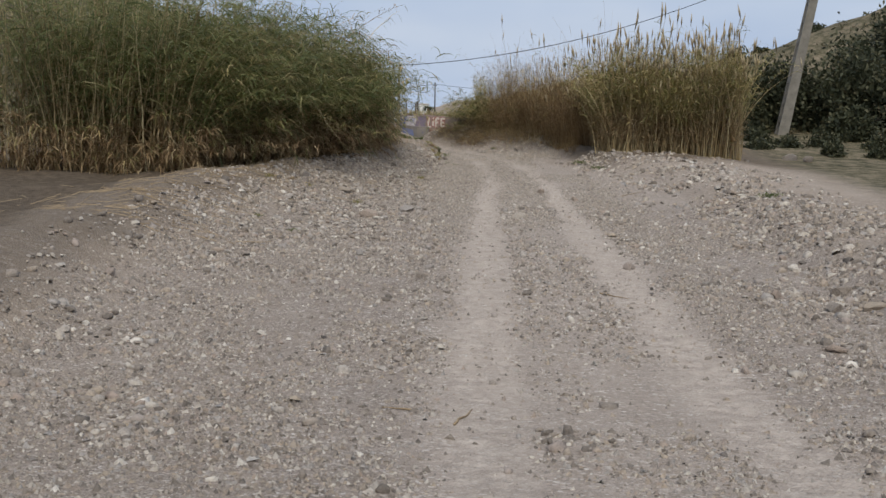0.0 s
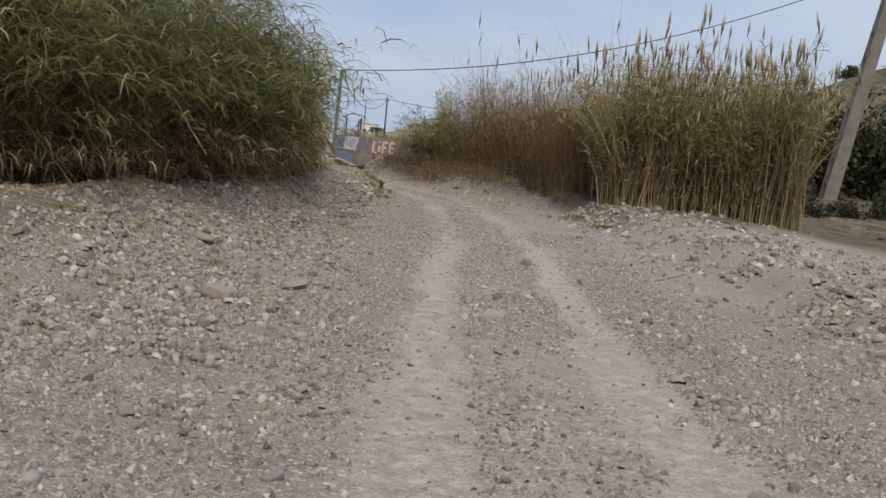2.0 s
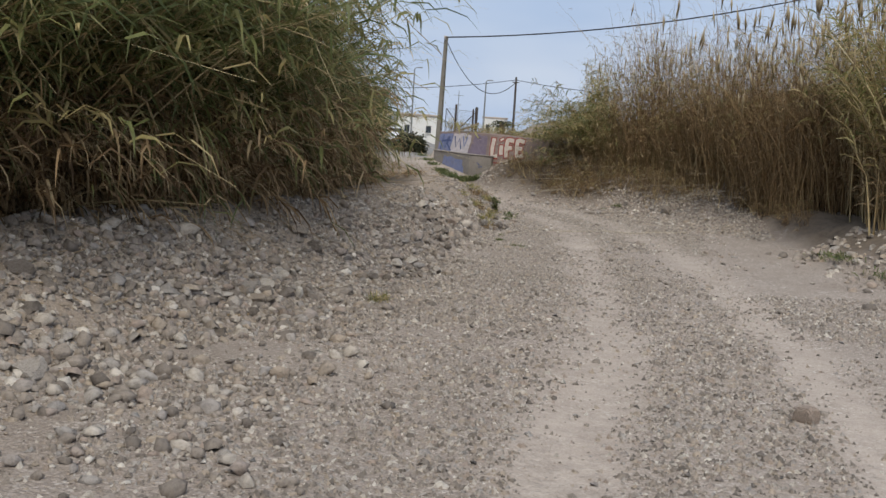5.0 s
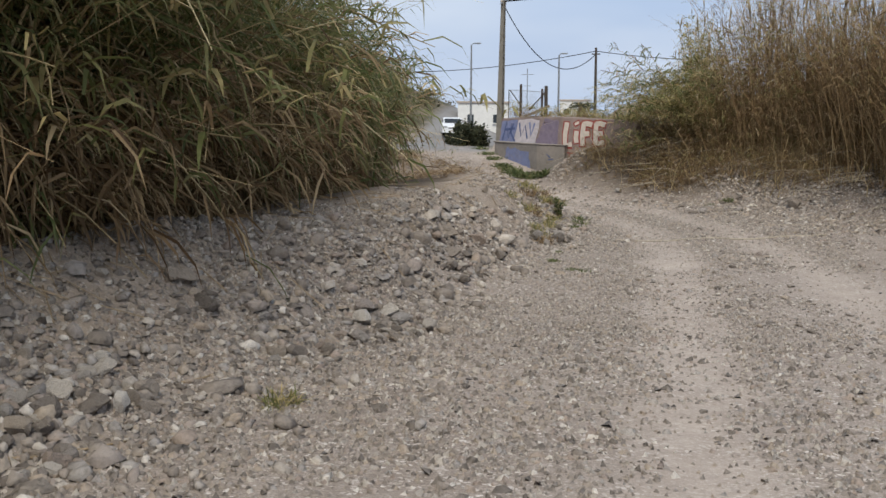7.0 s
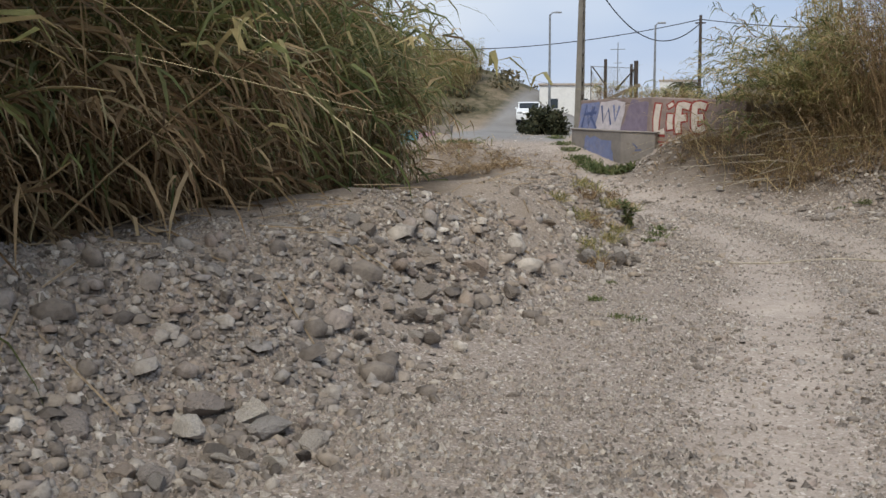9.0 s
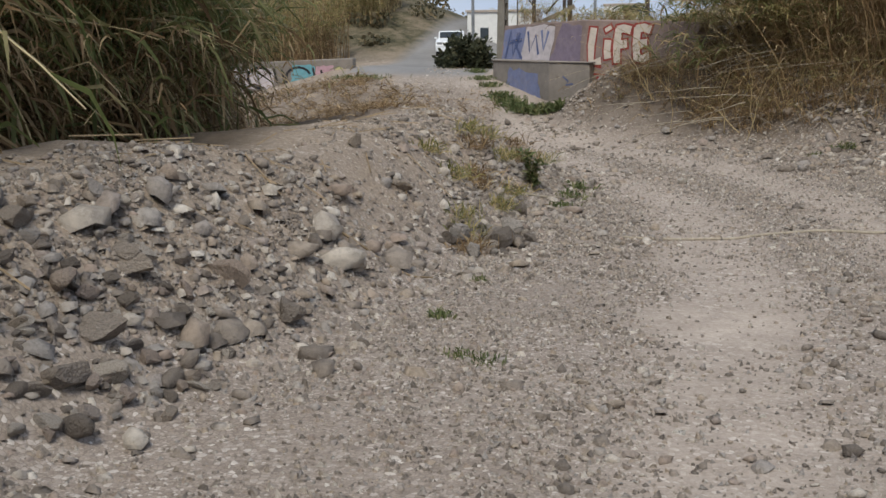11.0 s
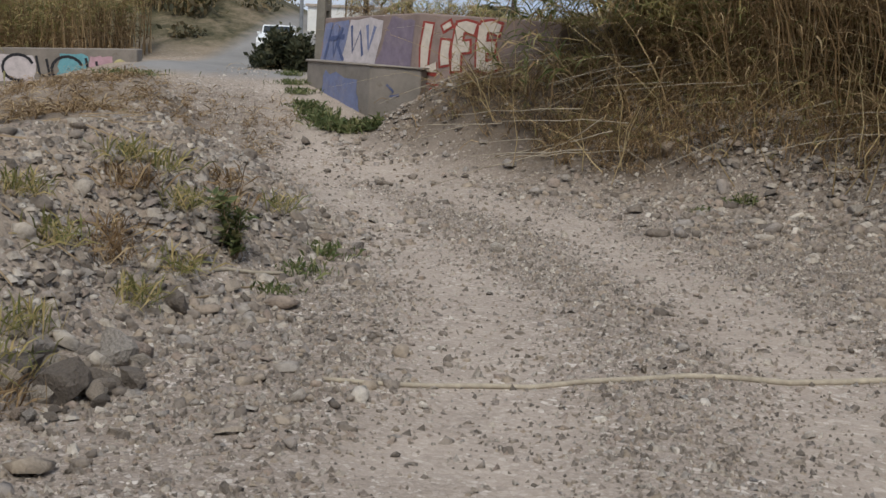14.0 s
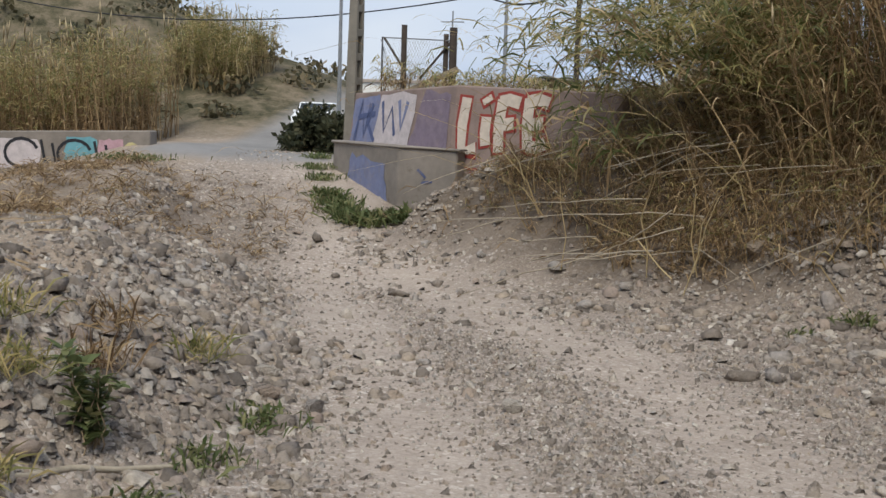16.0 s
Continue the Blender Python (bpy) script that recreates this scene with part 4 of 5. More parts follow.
def car(at, turn, scale):
    m = pose(*at, 0, 0, turn)
    ob = empty("car", m, "white hatchback car parked on the road", "car")
    white, glass = plain("car_paint_white", (0.78, 0.79, 0.80), 0.25, 0.03, relief=0.0), plain("car_glass", (0.03, 0.035, 0.04), 0.1, relief=0.0)
    rubber, alloy = plain("tyre_rubber", (0.02, 0.02, 0.02), 0.9), plain("rim_alloy", (0.45, 0.46, 0.47), 0.35, metal=0.8)
    s = scale

    def shell(name, profile, half, mat):
        bm = bmesh.new()
        cols = []
        for k, (fx) in enumerate((-1, -0.92, 0.92, 1)):
            cols.append([bm.verts.new((fx * half * s, y * s, (z - (0.04 if abs(fx) == 1 else 0)) * s)) for y, z in profile])
        n = len(profile)
        for a, b in zip(cols, cols[1:]):
            for k in range(n):
                bm.faces.new((a[k], a[(k + 1) % n], b[(k + 1) % n], b[k]))
        bm.faces.new(cols[0]); bm.faces.new(cols[-1][::-1])
        bmesh.ops.recalc_face_normals(bm, faces=bm.faces)
        return part(name, bm, mat, ob, smooth=False)

    shell("body", [(-2.0, 0.35), (-2.05, 0.6), (-1.95, 0.85), (-1.0, 1.02), (1.7, 1.05), (1.95, 0.9), (2.0, 0.4), (1.5, 0.25), (-1.5, 0.25)], 0.9, white)
    shell("cabin", [(-1.0, 1.0), (-0.25, 1.46), (1.2, 1.48), (1.8, 1.04)], 0.76, white)
    part("windscreen", box((1.36 * s, 0.03 * s, 0.62 * s), (0, -0.66 * s, 1.235 * s), 0, pose(0, 0, 0, -57, 0, 0)), glass, ob)
    for sx in (-1, 1):
        part("side_window", box((0.02 * s, 1.5 * s, 0.28 * s), (sx * 0.765 * s, 0.45 * s, 1.25 * s)), glass, ob)
        part("headlight", box((0.34 * s, 0.12 * s, 0.15 * s), (sx * 0.66 * s, -1.97 * s, 0.76 * s), 0.01), alloy, ob)
        part("wing_mirror", box((0.16 * s, 0.1 * s, 0.1 * s), (sx * 0.92 * s, -0.75 * s, 1.06 * s), 0.01), white, ob)
        for y in (-1.3, 1.3):
            w = part("wheel", tube([(sx * 0.70 * s, y * s, 0.31 * s), (sx * 0.9 * s, y * s, 0.31 * s)], 0.31 * s, 18), rubber, ob)
            part("rim", tube([(sx * 0.89 * s, y * s, 0.31 * s), (sx * 0.915 * s, y * s, 0.31 * s)], 0.19 * s, 14), alloy, w)
    part("grille", box((0.9 * s, 0.04 * s, 0.18 * s), (0, -2.02 * s, 0.62 * s), 0.008), glass, ob)
    part("bumper", box((1.7 * s, 0.12 * s, 0.22 * s), (0, -2.0 * s, 0.38 * s), 0.02), white, ob)
    part("number_plate", box((0.48 * s, 0.02 * s, 0.1 * s), (0, -2.07 * s, 0.44 * s)), P_CREAM, ob)


car((-6.05, 94.2, float(z_at(-6.05, 94.2)) + 0.01), 14, 0.43)


# ---- beds of cane beyond the ramp, brush on the bank ----
def scatter_bed(name, n, xs, ys, hs, seed, label, lean=(0.0, 0.0), spread_l=0.2, **kw):
    r = np.random.default_rng(seed)
    x, y = r.uniform(*xs, n), r.uniform(*ys, n)
    ob = reed_bed(name, bases(x, y), r.uniform(*hs, n), np.stack([r.normal(lean[0], spread_l, n), r.normal(lean[1], spread_l, n)], -1), r, **kw)
    return tagged(ob, label, "reeds", kind="stuff")


PALE_SET, RUST_SET = (CANE, LEAF_PALE, LEAF_DRY, PLUME), (CANE_RUST, LEAF_PALE, LEAF_DRY, PLUME)
scatter_bed("cane_bed", 1500, (-17, -8.6), (90.6, 93.4), (1.4, 2.5), 51, "rusty cane bed behind the low graffiti wall", spread_l=0.14, leaves=18, leaf_len=(0.15, 0.36), leaf_w=0.018, mats=RUST_SET, thick=0.011, plume=0.2, dry_below=0.5, segs=4)
scatter_bed("cane_clump", 420, (-10.5, -8.6), (96.0, 98.0), (0.9, 1.5), 52, "yellow-green cane clump at the roadside", spread_l=0.16, leaves=18, leaf_len=(0.15, 0.36), leaf_w=0.018, mats=PALE_SET, thick=0.011, plume=0.3, dry_below=0.3)
scatter_bed("verge_grass", 900, (-10, -2.9), (79.5, 87.5), (0.06, 0.26), 53, "dry brown grass on the verge", spread_l=0.5, leaves=10, leaf_len=(0.15, 0.3), leaf_w=0.012, mats=RUST_SET, thick=0.006, dry_below=1.2)


def bank_band(n, x0, x1, d0, d1, seed):
    r = np.random.default_rng(seed)
    x, y = r.uniform(x0, x1, 14 * n), r.uniform(76, 90, 14 * n)
    d = line_distance(x, y, BANK)
    ok = (d > d0) & (d < d1) & ((line_distance(x, y, WALL) > 0.25) | (x > 2.3)) & ~((x < -0.9) & (y > 86.0))
    return x[ok][:n], y[ok][:n], r


x, y, r = bank_band(2100, -1.0, 8.5, 0.85, 5.6, 61)
n = len(x)
ob = reed_bed("dry_brush", bases(x, y), r.uniform(0.35, 1.15, n) * np.interp(x, (-1.2, 0.5, 3), (0.55, 0.9, 1.3)) * np.interp(line_distance(x, y, BANK), (0.55, 1.6, 2.6), (0.22, 0.6, 1.0)), np.stack([r.normal(-0.12, 0.38, n), r.normal(-0.15, 0.3, n)], -1), r, leaves=9, segs=4, leaf_len=(0.12, 0.32), leaf_w=0.011,
              droop=0.7, mats=RUST_SET, thick=0.008, dry_below=0.93, first_leaf=0.02)
tagged(ob, "tangled rust-brown dry brush on the stony bank", "brush", kind="stuff")
x, y, r = bank_band(230, 0.2, 3.6, 2.2, 4.6, 62)
n = len(x)
ob = reed_bed("leaning_canes", bases(x, y), r.uniform(1.2, 2.4, n), np.stack([r.normal(-0.65, 0.3, n), r.normal(-0.35, 0.25, n)], -1), r, leaves=16, leaf_len=(0.25, 0.55), leaf_w=0.022, droop=0.55, bend=1.2,
              mats=(CANE, LEAF_PALE, LEAF_DRY, PLUME), thick=0.013, dry_below=0.4, first_leaf=0.35)
tagged(ob, "leaning green canes arching over the bank", "reeds", kind="stuff")
x, y, r = bank_band(90, 0.0, 3.2, 3.0, 6.0, 63)
n = len(x)
ob = reed_bed("thin_canes", bases(x, y), r.uniform(1.6, 3.1, n), np.stack([r.normal(-0.05, 0.12, n), r.normal(0, 0.1, n)], -1), r, leaves=12, leaf_len=(0.25, 0.5), leaf_w=0.03, droop=0.6,
              mats=PALE_SET, thick=0.016, dry_below=0.3, first_leaf=0.4, plume=0.3)
tagged(ob, "thin sparse canes standing against the sky", "reeds", kind="stuff")
r = np.random.default_rng(64)
n = 420
x, y = r.uniform(-3.4, 2.2, n), r.uniform(86.6, 90.2, n)
ok = line_distance(x, y, WALL) < -0.3
x, y = x[ok], y[ok]
ob = reed_bed("mound_grass", bases(x, y), r.uniform(0.25, 0.55, len(x)) * np.interp(x, (-2, 0), (1.15, 0.6)), r.normal(0, 0.5, (len(x), 2)), r, leaves=10, leaf_len=(0.2, 0.4), leaf_w=0.016, droop=0.9, mats=RUST_SET, thick=0.006, dry_below=0.6, first_leaf=0.02)
tagged(ob, "dry tufts of grass on top of the wall", "grass", kind="stuff")

x, y, r = bank_band(150, -0.3, 7.5, 0.5, 4.0, 65)
n = len(x)
ob = reed_bed("fallen_canes", bases(x, y) + np.array((0, 0, 0.12)), r.uniform(0.8, 2.4, n), np.stack([r.normal(-0.3, 1.1, n), r.normal(-0.35, 0.4, n)], -1), r, leaves=3, leaf_len=(0.2, 0.4), leaf_w=0.015, bend=1.25,
              mats=(CANE, LEAF_PALE, LEAF_DRY, PLUME), thick=0.011, dry_below=1.0, first_leaf=0.4, bare=0.5)
tagged(ob, "pale bare canes fallen across the bank", "reeds", kind="stuff")

# scrub on the hillside
r = np.random.default_rng(66)
n = 900
hx, hy = np.concatenate([r.uniform(-40, -7.5, n // 2), r.uniform(10, 60, n // 2)]), np.concatenate([r.uniform(94.5, 112, n // 2), r.uniform(90, 125, n // 2)])
hz, hs = z_at(hx, hy), r.uniform(0.12, 0.42, n)
k = 26
hp = np.repeat(np.stack([hx, hy, hz], -1), k, 0) + np.abs(r.normal(0, 1, (n * k, 3))) * np.where(r.random((n * k, 3)) < 0.5, -1, 1) * np.array((0.6, 0.6, 0)) * np.repeat(hs, k)[:, None]
hp[:, 2] += r.random(n * k) * np.repeat(hs, k) * 0.9
hd = unit(r.normal(0, 1, (n * k, 3)) + np.array((0, 0, 0.5))) * (np.repeat(hs, k) * 0.55)[:, None]
hw = unit(np.cross(hd, r.normal(0, 1, (n * k, 3)))) * (np.repeat(hs, k) * 0.16)[:, None]
hv = np.stack([hp - hd * 0.5, hp - hw, hp + hd * 0.5, hp + hw], 1).reshape(-1, 3)
tagged(mesh_object("hill_scrub", hv.tolist(), np.arange(4 * n * k).reshape(-1, 4).tolist(), [leafy("scrub_leaf", ((0.0, (0.05, 0.052, 0.03)), (0.5, (0.12, 0.105, 0.06)), (1.0, (0.23, 0.18, 0.11))))], smooth=False),
       "low grey-green scrub on the dry hillside", "scrub", kind="stuff")

# long bare canes that have fallen across the thicket
r = np.random.default_rng(71)
n = 230
y = r.uniform(52, 70, n)
x = np.interp(y, FRONT[:, 0], FRONT[:, 1]) - r.uniform(-0.5, 0.6, n)
b = bases(x, y)
b[:, 2] += r.uniform(0.2, 3.6, n)
ob = reed_bed("bent_canes", b, r.uniform(1.4, 3.4, n), np.stack([r.normal(0.75, 0.5, n), r.normal(-0.2, 0.9, n)], -1), r, leaves=9, leaf_len=(0.5, 0.9), leaf_w=0.06, droop=0.9, bend=1.3, mats=(CANE, LEAF_PALE, LEAF_DRY, PLUME), thick=0.022, dry_below=0.35, first_leaf=0.35)
tagged(ob, "long pale canes bent out across the thicket", "reeds", kind="stuff")
n = 80
y = r.uniform(63, 77, n)
x = np.interp(y, FRONT[:, 0], FRONT[:, 1]) - r.uniform(-0.35, 0.4, n)
b = bases(x, y)
b[:, 2] += r.uniform(0.1, 1.6, n)
ob = reed_bed("bent_canes", b, r.uniform(1.0, 2.2, n), np.stack([r.normal(0.55, 0.3, n), r.normal(-0.2, 1.1, n)], -1), r, leaves=5, leaf_len=(0.3, 0.6), leaf_w=0.03, droop=0.9, bend=1.2, mats=(CANE, LEAF_PALE, LEAF_DRY, PLUME), thick=0.015, dry_below=0.5, first_leaf=0.4)
tagged(ob, "long pale canes bent down over the gravel ridge", "reeds", kind="stuff")
n = 450
y = r.uniform(51.5, 65, n)
x = np.interp(y, FRONT[:, 0], FRONT[:, 1]) + r.uniform(-0.8, 0.35, n)
ob = reed_bed("dead_cane_skirt", bases(x, y), r.uniform(0.6, 2.8, n), np.stack([r.normal(0.45, 0.5, n), r.normal(-0.3, 0.7, n)], -1), r, leaves=16, leaf_len=(0.5, 1.1), leaf_w=0.045, droop=1.0, mats=RUST_SET, thick=0.016, dry_below=1.2, first_leaf=0.02)
tagged(ob, "dead brown leaves and canes at the thicket's foot", "dead canes", kind="stuff")
n = 650
y = r.uniform(64, 79.5, n)
x = np.interp(y, FRONT[:, 0], FRONT[:, 1]) + r.uniform(-1.0, 0.25, n)
ob = reed_bed("dead_cane_skirt", bases(x, y), r.uniform(0.4, 2.2, n), np.stack([r.normal(0.4, 0.45, n), r.normal(-0.2, 0.6, n)], -1), r, leaves=18, leaf_len=(0.25, 0.7), leaf_w=0.02, droop=1.1, mats=(CANE_RUST, LEAF, LEAF_DRY, PLUME), thick=0.011, dry_below=0.95, first_leaf=0.02)
tagged(ob, "brown and green hanging leaves behind the gravel ridge", "dead canes", kind="stuff")
n = 110
x, y = r.uniform(-24, -11.5, n), 51.6 + r.normal(0, 0.5, n)
ob = reed_bed("dead_cane_skirt", bases(x, y), r.uniform(0.8, 3.2, n), np.stack([r.normal(0.1, 0.5, n), r.normal(-0.35, 0.3, n)], -1), r, leaves=16, leaf_len=(0.6, 1.2), leaf_w=0.05, droop=1.0, mats=RUST_SET, thick=0.02, dry_below=0.95, first_leaf=0.02)
tagged(ob, "dead brown leaves and canes at the thicket's end", "dead canes", kind="stuff")


# long canes sweeping out of the thicket, green ones above and dead brown ones below
r = np.random.default_rng(91)
for count, y0, y1, z0, z1, size, dry, mats, label in ((170, 52, 64, 1.2, 6.5, (2.0, 4.5), 0.3, (CANE, LEAF, LEAF_DRY), "long green canes sweeping out of the thicket"),
                                                      (190, 62, 78, 0.9, 3.8, (1.2, 3.2), 0.3, (CANE, LEAF, LEAF_DRY), "long green canes sweeping over the gravel ridge"),
                                                      (420, 56, 72, 0.4, 2.6, (1.0, 2.6), 1.0, (CANE_RUST, LEAF_DRY, LEAF_DRY), "dead brown canes hanging at the thicket's foot")):
    y = r.uniform(y0, y1, count)
    up = r.uniform(z0, z1, count) * np.interp(y, (52, 64, 78), (1.0, 1.0, 0.7))
    x = np.interp(y, FRONT[:, 0], FRONT[:, 1]) + r.uniform(-0.5, 0.4, count) + 0.2 * up
    b = bases(x, y) + np.stack([0 * x, 0 * x, up], -1)
    way = np.stack([r.uniform(0.25, 1.0, count), r.normal(0.0, 0.8, count), r.normal(-0.1 if dry < 1 else -0.3, 0.38, count)], -1)
    way[:, 2] = np.maximum(way[:, 2], -0.32 * b[:, 2])
    tagged(arching_canes("long_canes", b, way, np.minimum(r.uniform(*size, count), 0.75 * b[:, 2] + 0.8) * np.interp(y, (66, 74), (1.0, 0.55)), r.uniform(0.04, 0.28, count), r, leaves=7 if dry < 1 else 9, leaf_len=(0.4, 1.0), leaf_w=0.034, thick=0.021, dry=dry, mats=mats), label, "reeds", kind="stuff")

# single pale canes standing and leaning before the thicket
n = 90
y = r.uniform(51.5, 68, n)
x = np.interp(y, FRONT[:, 0], FRONT[:, 1]) + r.uniform(0.0, 1.1, n)
way = np.stack([r.normal(0.15, 0.6, n), r.normal(-0.1, 0.5, n), r.uniform(0.5, 1.2, n)], -1)
tagged(arching_canes("loose_canes", bases(x, y), way, r.uniform(1.0, 3.2, n), r.uniform(0.0, 0.35, n), r, leaves=4, leaf_len=(0.3, 0.8), leaf_w=0.03, first=0.5, thick=0.02, dry=0.5), "single pale canes leaning before the thicket", "reeds", kind="stuff")

# green canes arching over the end of the graffiti wall, and long bare canes lying over the stony bank
n = 120
x, y = r.uniform(0.5, 4.2, n), r.uniform(84.6, 87.2, n)
b = bases(x, y) + np.stack([0 * x, 0 * x, r.uniform(0.7, 1.7, n)], -1)
way = np.stack([r.normal(-0.55, 0.35, n), r.normal(-0.5, 0.3, n), r.uniform(0.05, 0.7, n)], -1)
tagged(arching_canes("arching_canes", b, way, r.uniform(0.7, 1.6, n), r.uniform(0.15, 0.5, n), r, leaves=14, leaf_len=(0.25, 0.6), leaf_w=0.026, first=0.15, thick=0.009, dry=0.2), "green canes arching over the end of the wall", "reeds", kind="stuff")
x, y, rb = bank_band(1300, 2.2, 8.5, 1.7, 4.2, 96)
n = len(x)
tagged(reed_bed("upright_canes", bases(x, y), rb.uniform(0.8, 3.4, n) * np.interp(x, (2.2, 4.5, 8), (0.55, 0.9, 1.15)), np.stack([rb.normal(-0.18, 0.16, n), rb.normal(-0.16, 0.12, n)], -1), rb, leaves=7, segs=4, leaf_len=(0.15, 0.45), leaf_w=0.014,
                droop=0.5, mats=RUST_SET, thick=0.008, dry_below=0.8, first_leaf=0.25, plume=0.15), "upright tan dry canes on the stony bank", "reeds", kind="stuff")
x, y, rb = bank_band(2400, -0.5, 5.5, 1.0, 3.8, 97)
n = len(x)
tagged(reed_bed("dry_grass_bank", bases(x, y), rb.uniform(0.2, 0.85, n) * np.interp(x, (-0.5, 0.8, 2), (0.45, 0.8, 1.0)) * np.interp(line_distance(x, y, BANK), (0.5, 1.4), (0.5, 1.0)), np.stack([rb.normal(-0.1, 0.3, n), rb.normal(-0.15, 0.25, n)], -1), rb, leaves=6, segs=3, leaf_len=(0.1, 0.3), leaf_w=0.009,
                droop=0.7, mats=(CANE_RUST, LEAF_PALE, LEAF_DRY, PLUME), thick=0.005, dry_below=0.85, first_leaf=0.1), "dense tan dry grass on the stony bank", "grass", kind="stuff")
x, y, rb = bank_band(150, -0.2, 7.5, 0.6, 4.6, 95)
n = len(x)
b = bases(x, y) + np.stack([0 * x, 0 * x, rb.uniform(0.1, 0.6, n)], -1)
way = np.stack([rb.normal(-0.9, 0.5, n), rb.normal(-0.15, 0.35, n), rb.normal(-0.16, 0.12, n)], -1)
tagged(arching_canes("fallen_canes", b, way, rb.uniform(0.6, 2.0, n), rb.uniform(0.0, 0.12, n), rb, leaves=2, leaf_len=(0.15, 0.35), leaf_w=0.014, thick=0.009, dry=1.0, mats=(CANE_GREY, LEAF_DRY, LEAF_DRY)), "long bare canes lying over the stony bank", "reeds", kind="stuff")

# ---- lone canes and twigs on the ground ----
def stick(name, pts, r0, r1, mat, label):
    p3 = [(a, b, float(z_at(a, b)) + r0 * 0.8 + c) for a, b, c in pts]
    k = len(p3)
    return tagged(part(name, tube(p3, [r0 + (r1 - r0) * i / (k - 1) for i in range(k)], 7), mat, None, smooth=True), label, "stick")


def bent(a, b, k, wob, seed):
    rr = random.Random(seed)
    return [(a[0] + (b[0] - a[0]) * i / k + rr.uniform(-wob, wob), a[1] + (b[1] - a[1]) * i / k + rr.uniform(-wob, wob), 0.0) for i in range(k + 1)]


stick("fallen_cane", bent((0.95, 74.86), (5.1, 76.5), 16, 0.022, 1), 0.013, 0.023, CANE_GREY, "long pale dry cane lying across the track")
stick("fallen_cane", bent((-0.6, 76.1), (0.1, 77.7), 7, 0.03, 3), 0.020, 0.011, CANE_GREY, "pale broken cane lying at the ridge's foot")
stick("fallen_cane", bent((4.0, 78.0), (6.6, 78.9), 8, 0.02, 2), 0.010, 0.016, CANE_GREY, "dry cane lying on the gravel")
for k, (a, b) in enumerate((((4.2, 31.5), (4.9, 30.9)), ((6.9, 33.6), (7.5, 34.6)), ((-10.8, 43.5), (-8.4, 45.4)), ((-12.0, 41.0), (-9.5, 41.8)), ((-9.9, 47.5), (-7.4, 48.5)), ((8.2, 55.0), (9.6, 57.0)), ((-0.9, 72.0), (-0.3, 72.6)), ((-0.35, 75.6), (-0.1, 77.1)), ((-2.2, 61.6), (-1.5, 63.2)), ((-3.0, 58.9), (-2.0, 60.2)), ((0.2, 18.6), (0.6, 19.9)), ((-0.4, 19.5), (-1.0, 19.7)))):
    stick("dry_twig", bent(a, b, 6, 0.05, 10 + k), 0.022 if a[1] < 60 else 0.012, 0.008, TWIG, "dry broken twig lying on the gravel")
r = np.random.default_rng(81)
n = 700
y = np.concatenate([r.uniform(36, 58, 540), r.uniform(58, 82, 160)])
x = np.interp(y, RIDGE[:, 0], RIDGE[:, 1]) + r.normal(0.0, 1.1, n) * np.interp(y, (36, 60, 80), (1.8, 0.6, 0.5))
ang = r.normal(0.2, 0.8, n)
L = r.uniform(0.15, 0.8, n) * np.interp(y, (36, 58, 80), (1.5, 1.0, 0.6))
a = np.stack([x, y, z_at(x, y) + 0.02], -1)
x2, y2 = x + L * np.cos(ang), y + L * np.sin(ang)
bnd = np.stack([x2, y2, z_at(x2, y2) + 0.02 + r.uniform(0, 0.15, n) * L], -1)
w = np.stack([-np.sin(ang), np.cos(ang), np.zeros(n)], -1) * 0.008 * np.interp(y, (36, 58, 80), (1.4, 1.0, 0.8))[:, None]
upv = np.array((0, 0, 1.0)) * np.linalg.norm(w, axis=1)[:, None] * 1.5
v = np.stack([a - w, a + w, a + upv, bnd - w, bnd + w, bnd + upv], 1).reshape(-1, 3)
i6 = np.arange(n)[:, None] * 6
f = np.concatenate([i6 + np.array(q) for q in ((0, 1, 4, 3), (1, 2, 5, 4), (2, 0, 3, 5))])
tagged(mesh_object("cane_litter", v.tolist(), f.tolist(), [TWIG], smooth=False), "broken dry canes strewn over the gravel ridge", "litter", kind="stuff")


# ---- weeds ----
def weed(x, y, n, size, spread_w, up, seed, label, mat=WEED, name="weed", blade=0.22):
    rr = np.random.default_rng(seed)
    z = float(z_at(x, y))
    p = np.concatenate([rr.normal(0, spread_w, (n, 2)), np.full((n, 1), -0.01)], 1)
    d = unit(np.concatenate([rr.normal(0, 1, (n, 2)), rr.uniform(0.3, up, (n, 1))], 1))
    L = size * rr.uniform(0.5, 1.2, (n, 1))
    w = unit(np.cross(d, rr.normal(0, 1, (n, 3)))) * L * blade * 0.5
    m1 = p + d * L * 0.55
    tip = p + d * L - np.array((0, 0, 0.25)) * L
    v = np.stack([p - w * 0.3, p + w * 0.3, m1 + w, m1 - w, tip], 1).reshape(-1, 3)
    i5 = np.arange(n) * 5
    f = [(a, a + 1, a + 2, a + 3) for a in i5] + [(a + 3, a + 2, a + 4) for a in i5]
    ob = mesh_object(name, v.tolist(), f, [mat], smooth=False)
    ob.location = (x, y, z)
    return tagged(ob, label, "weed", "weeds")


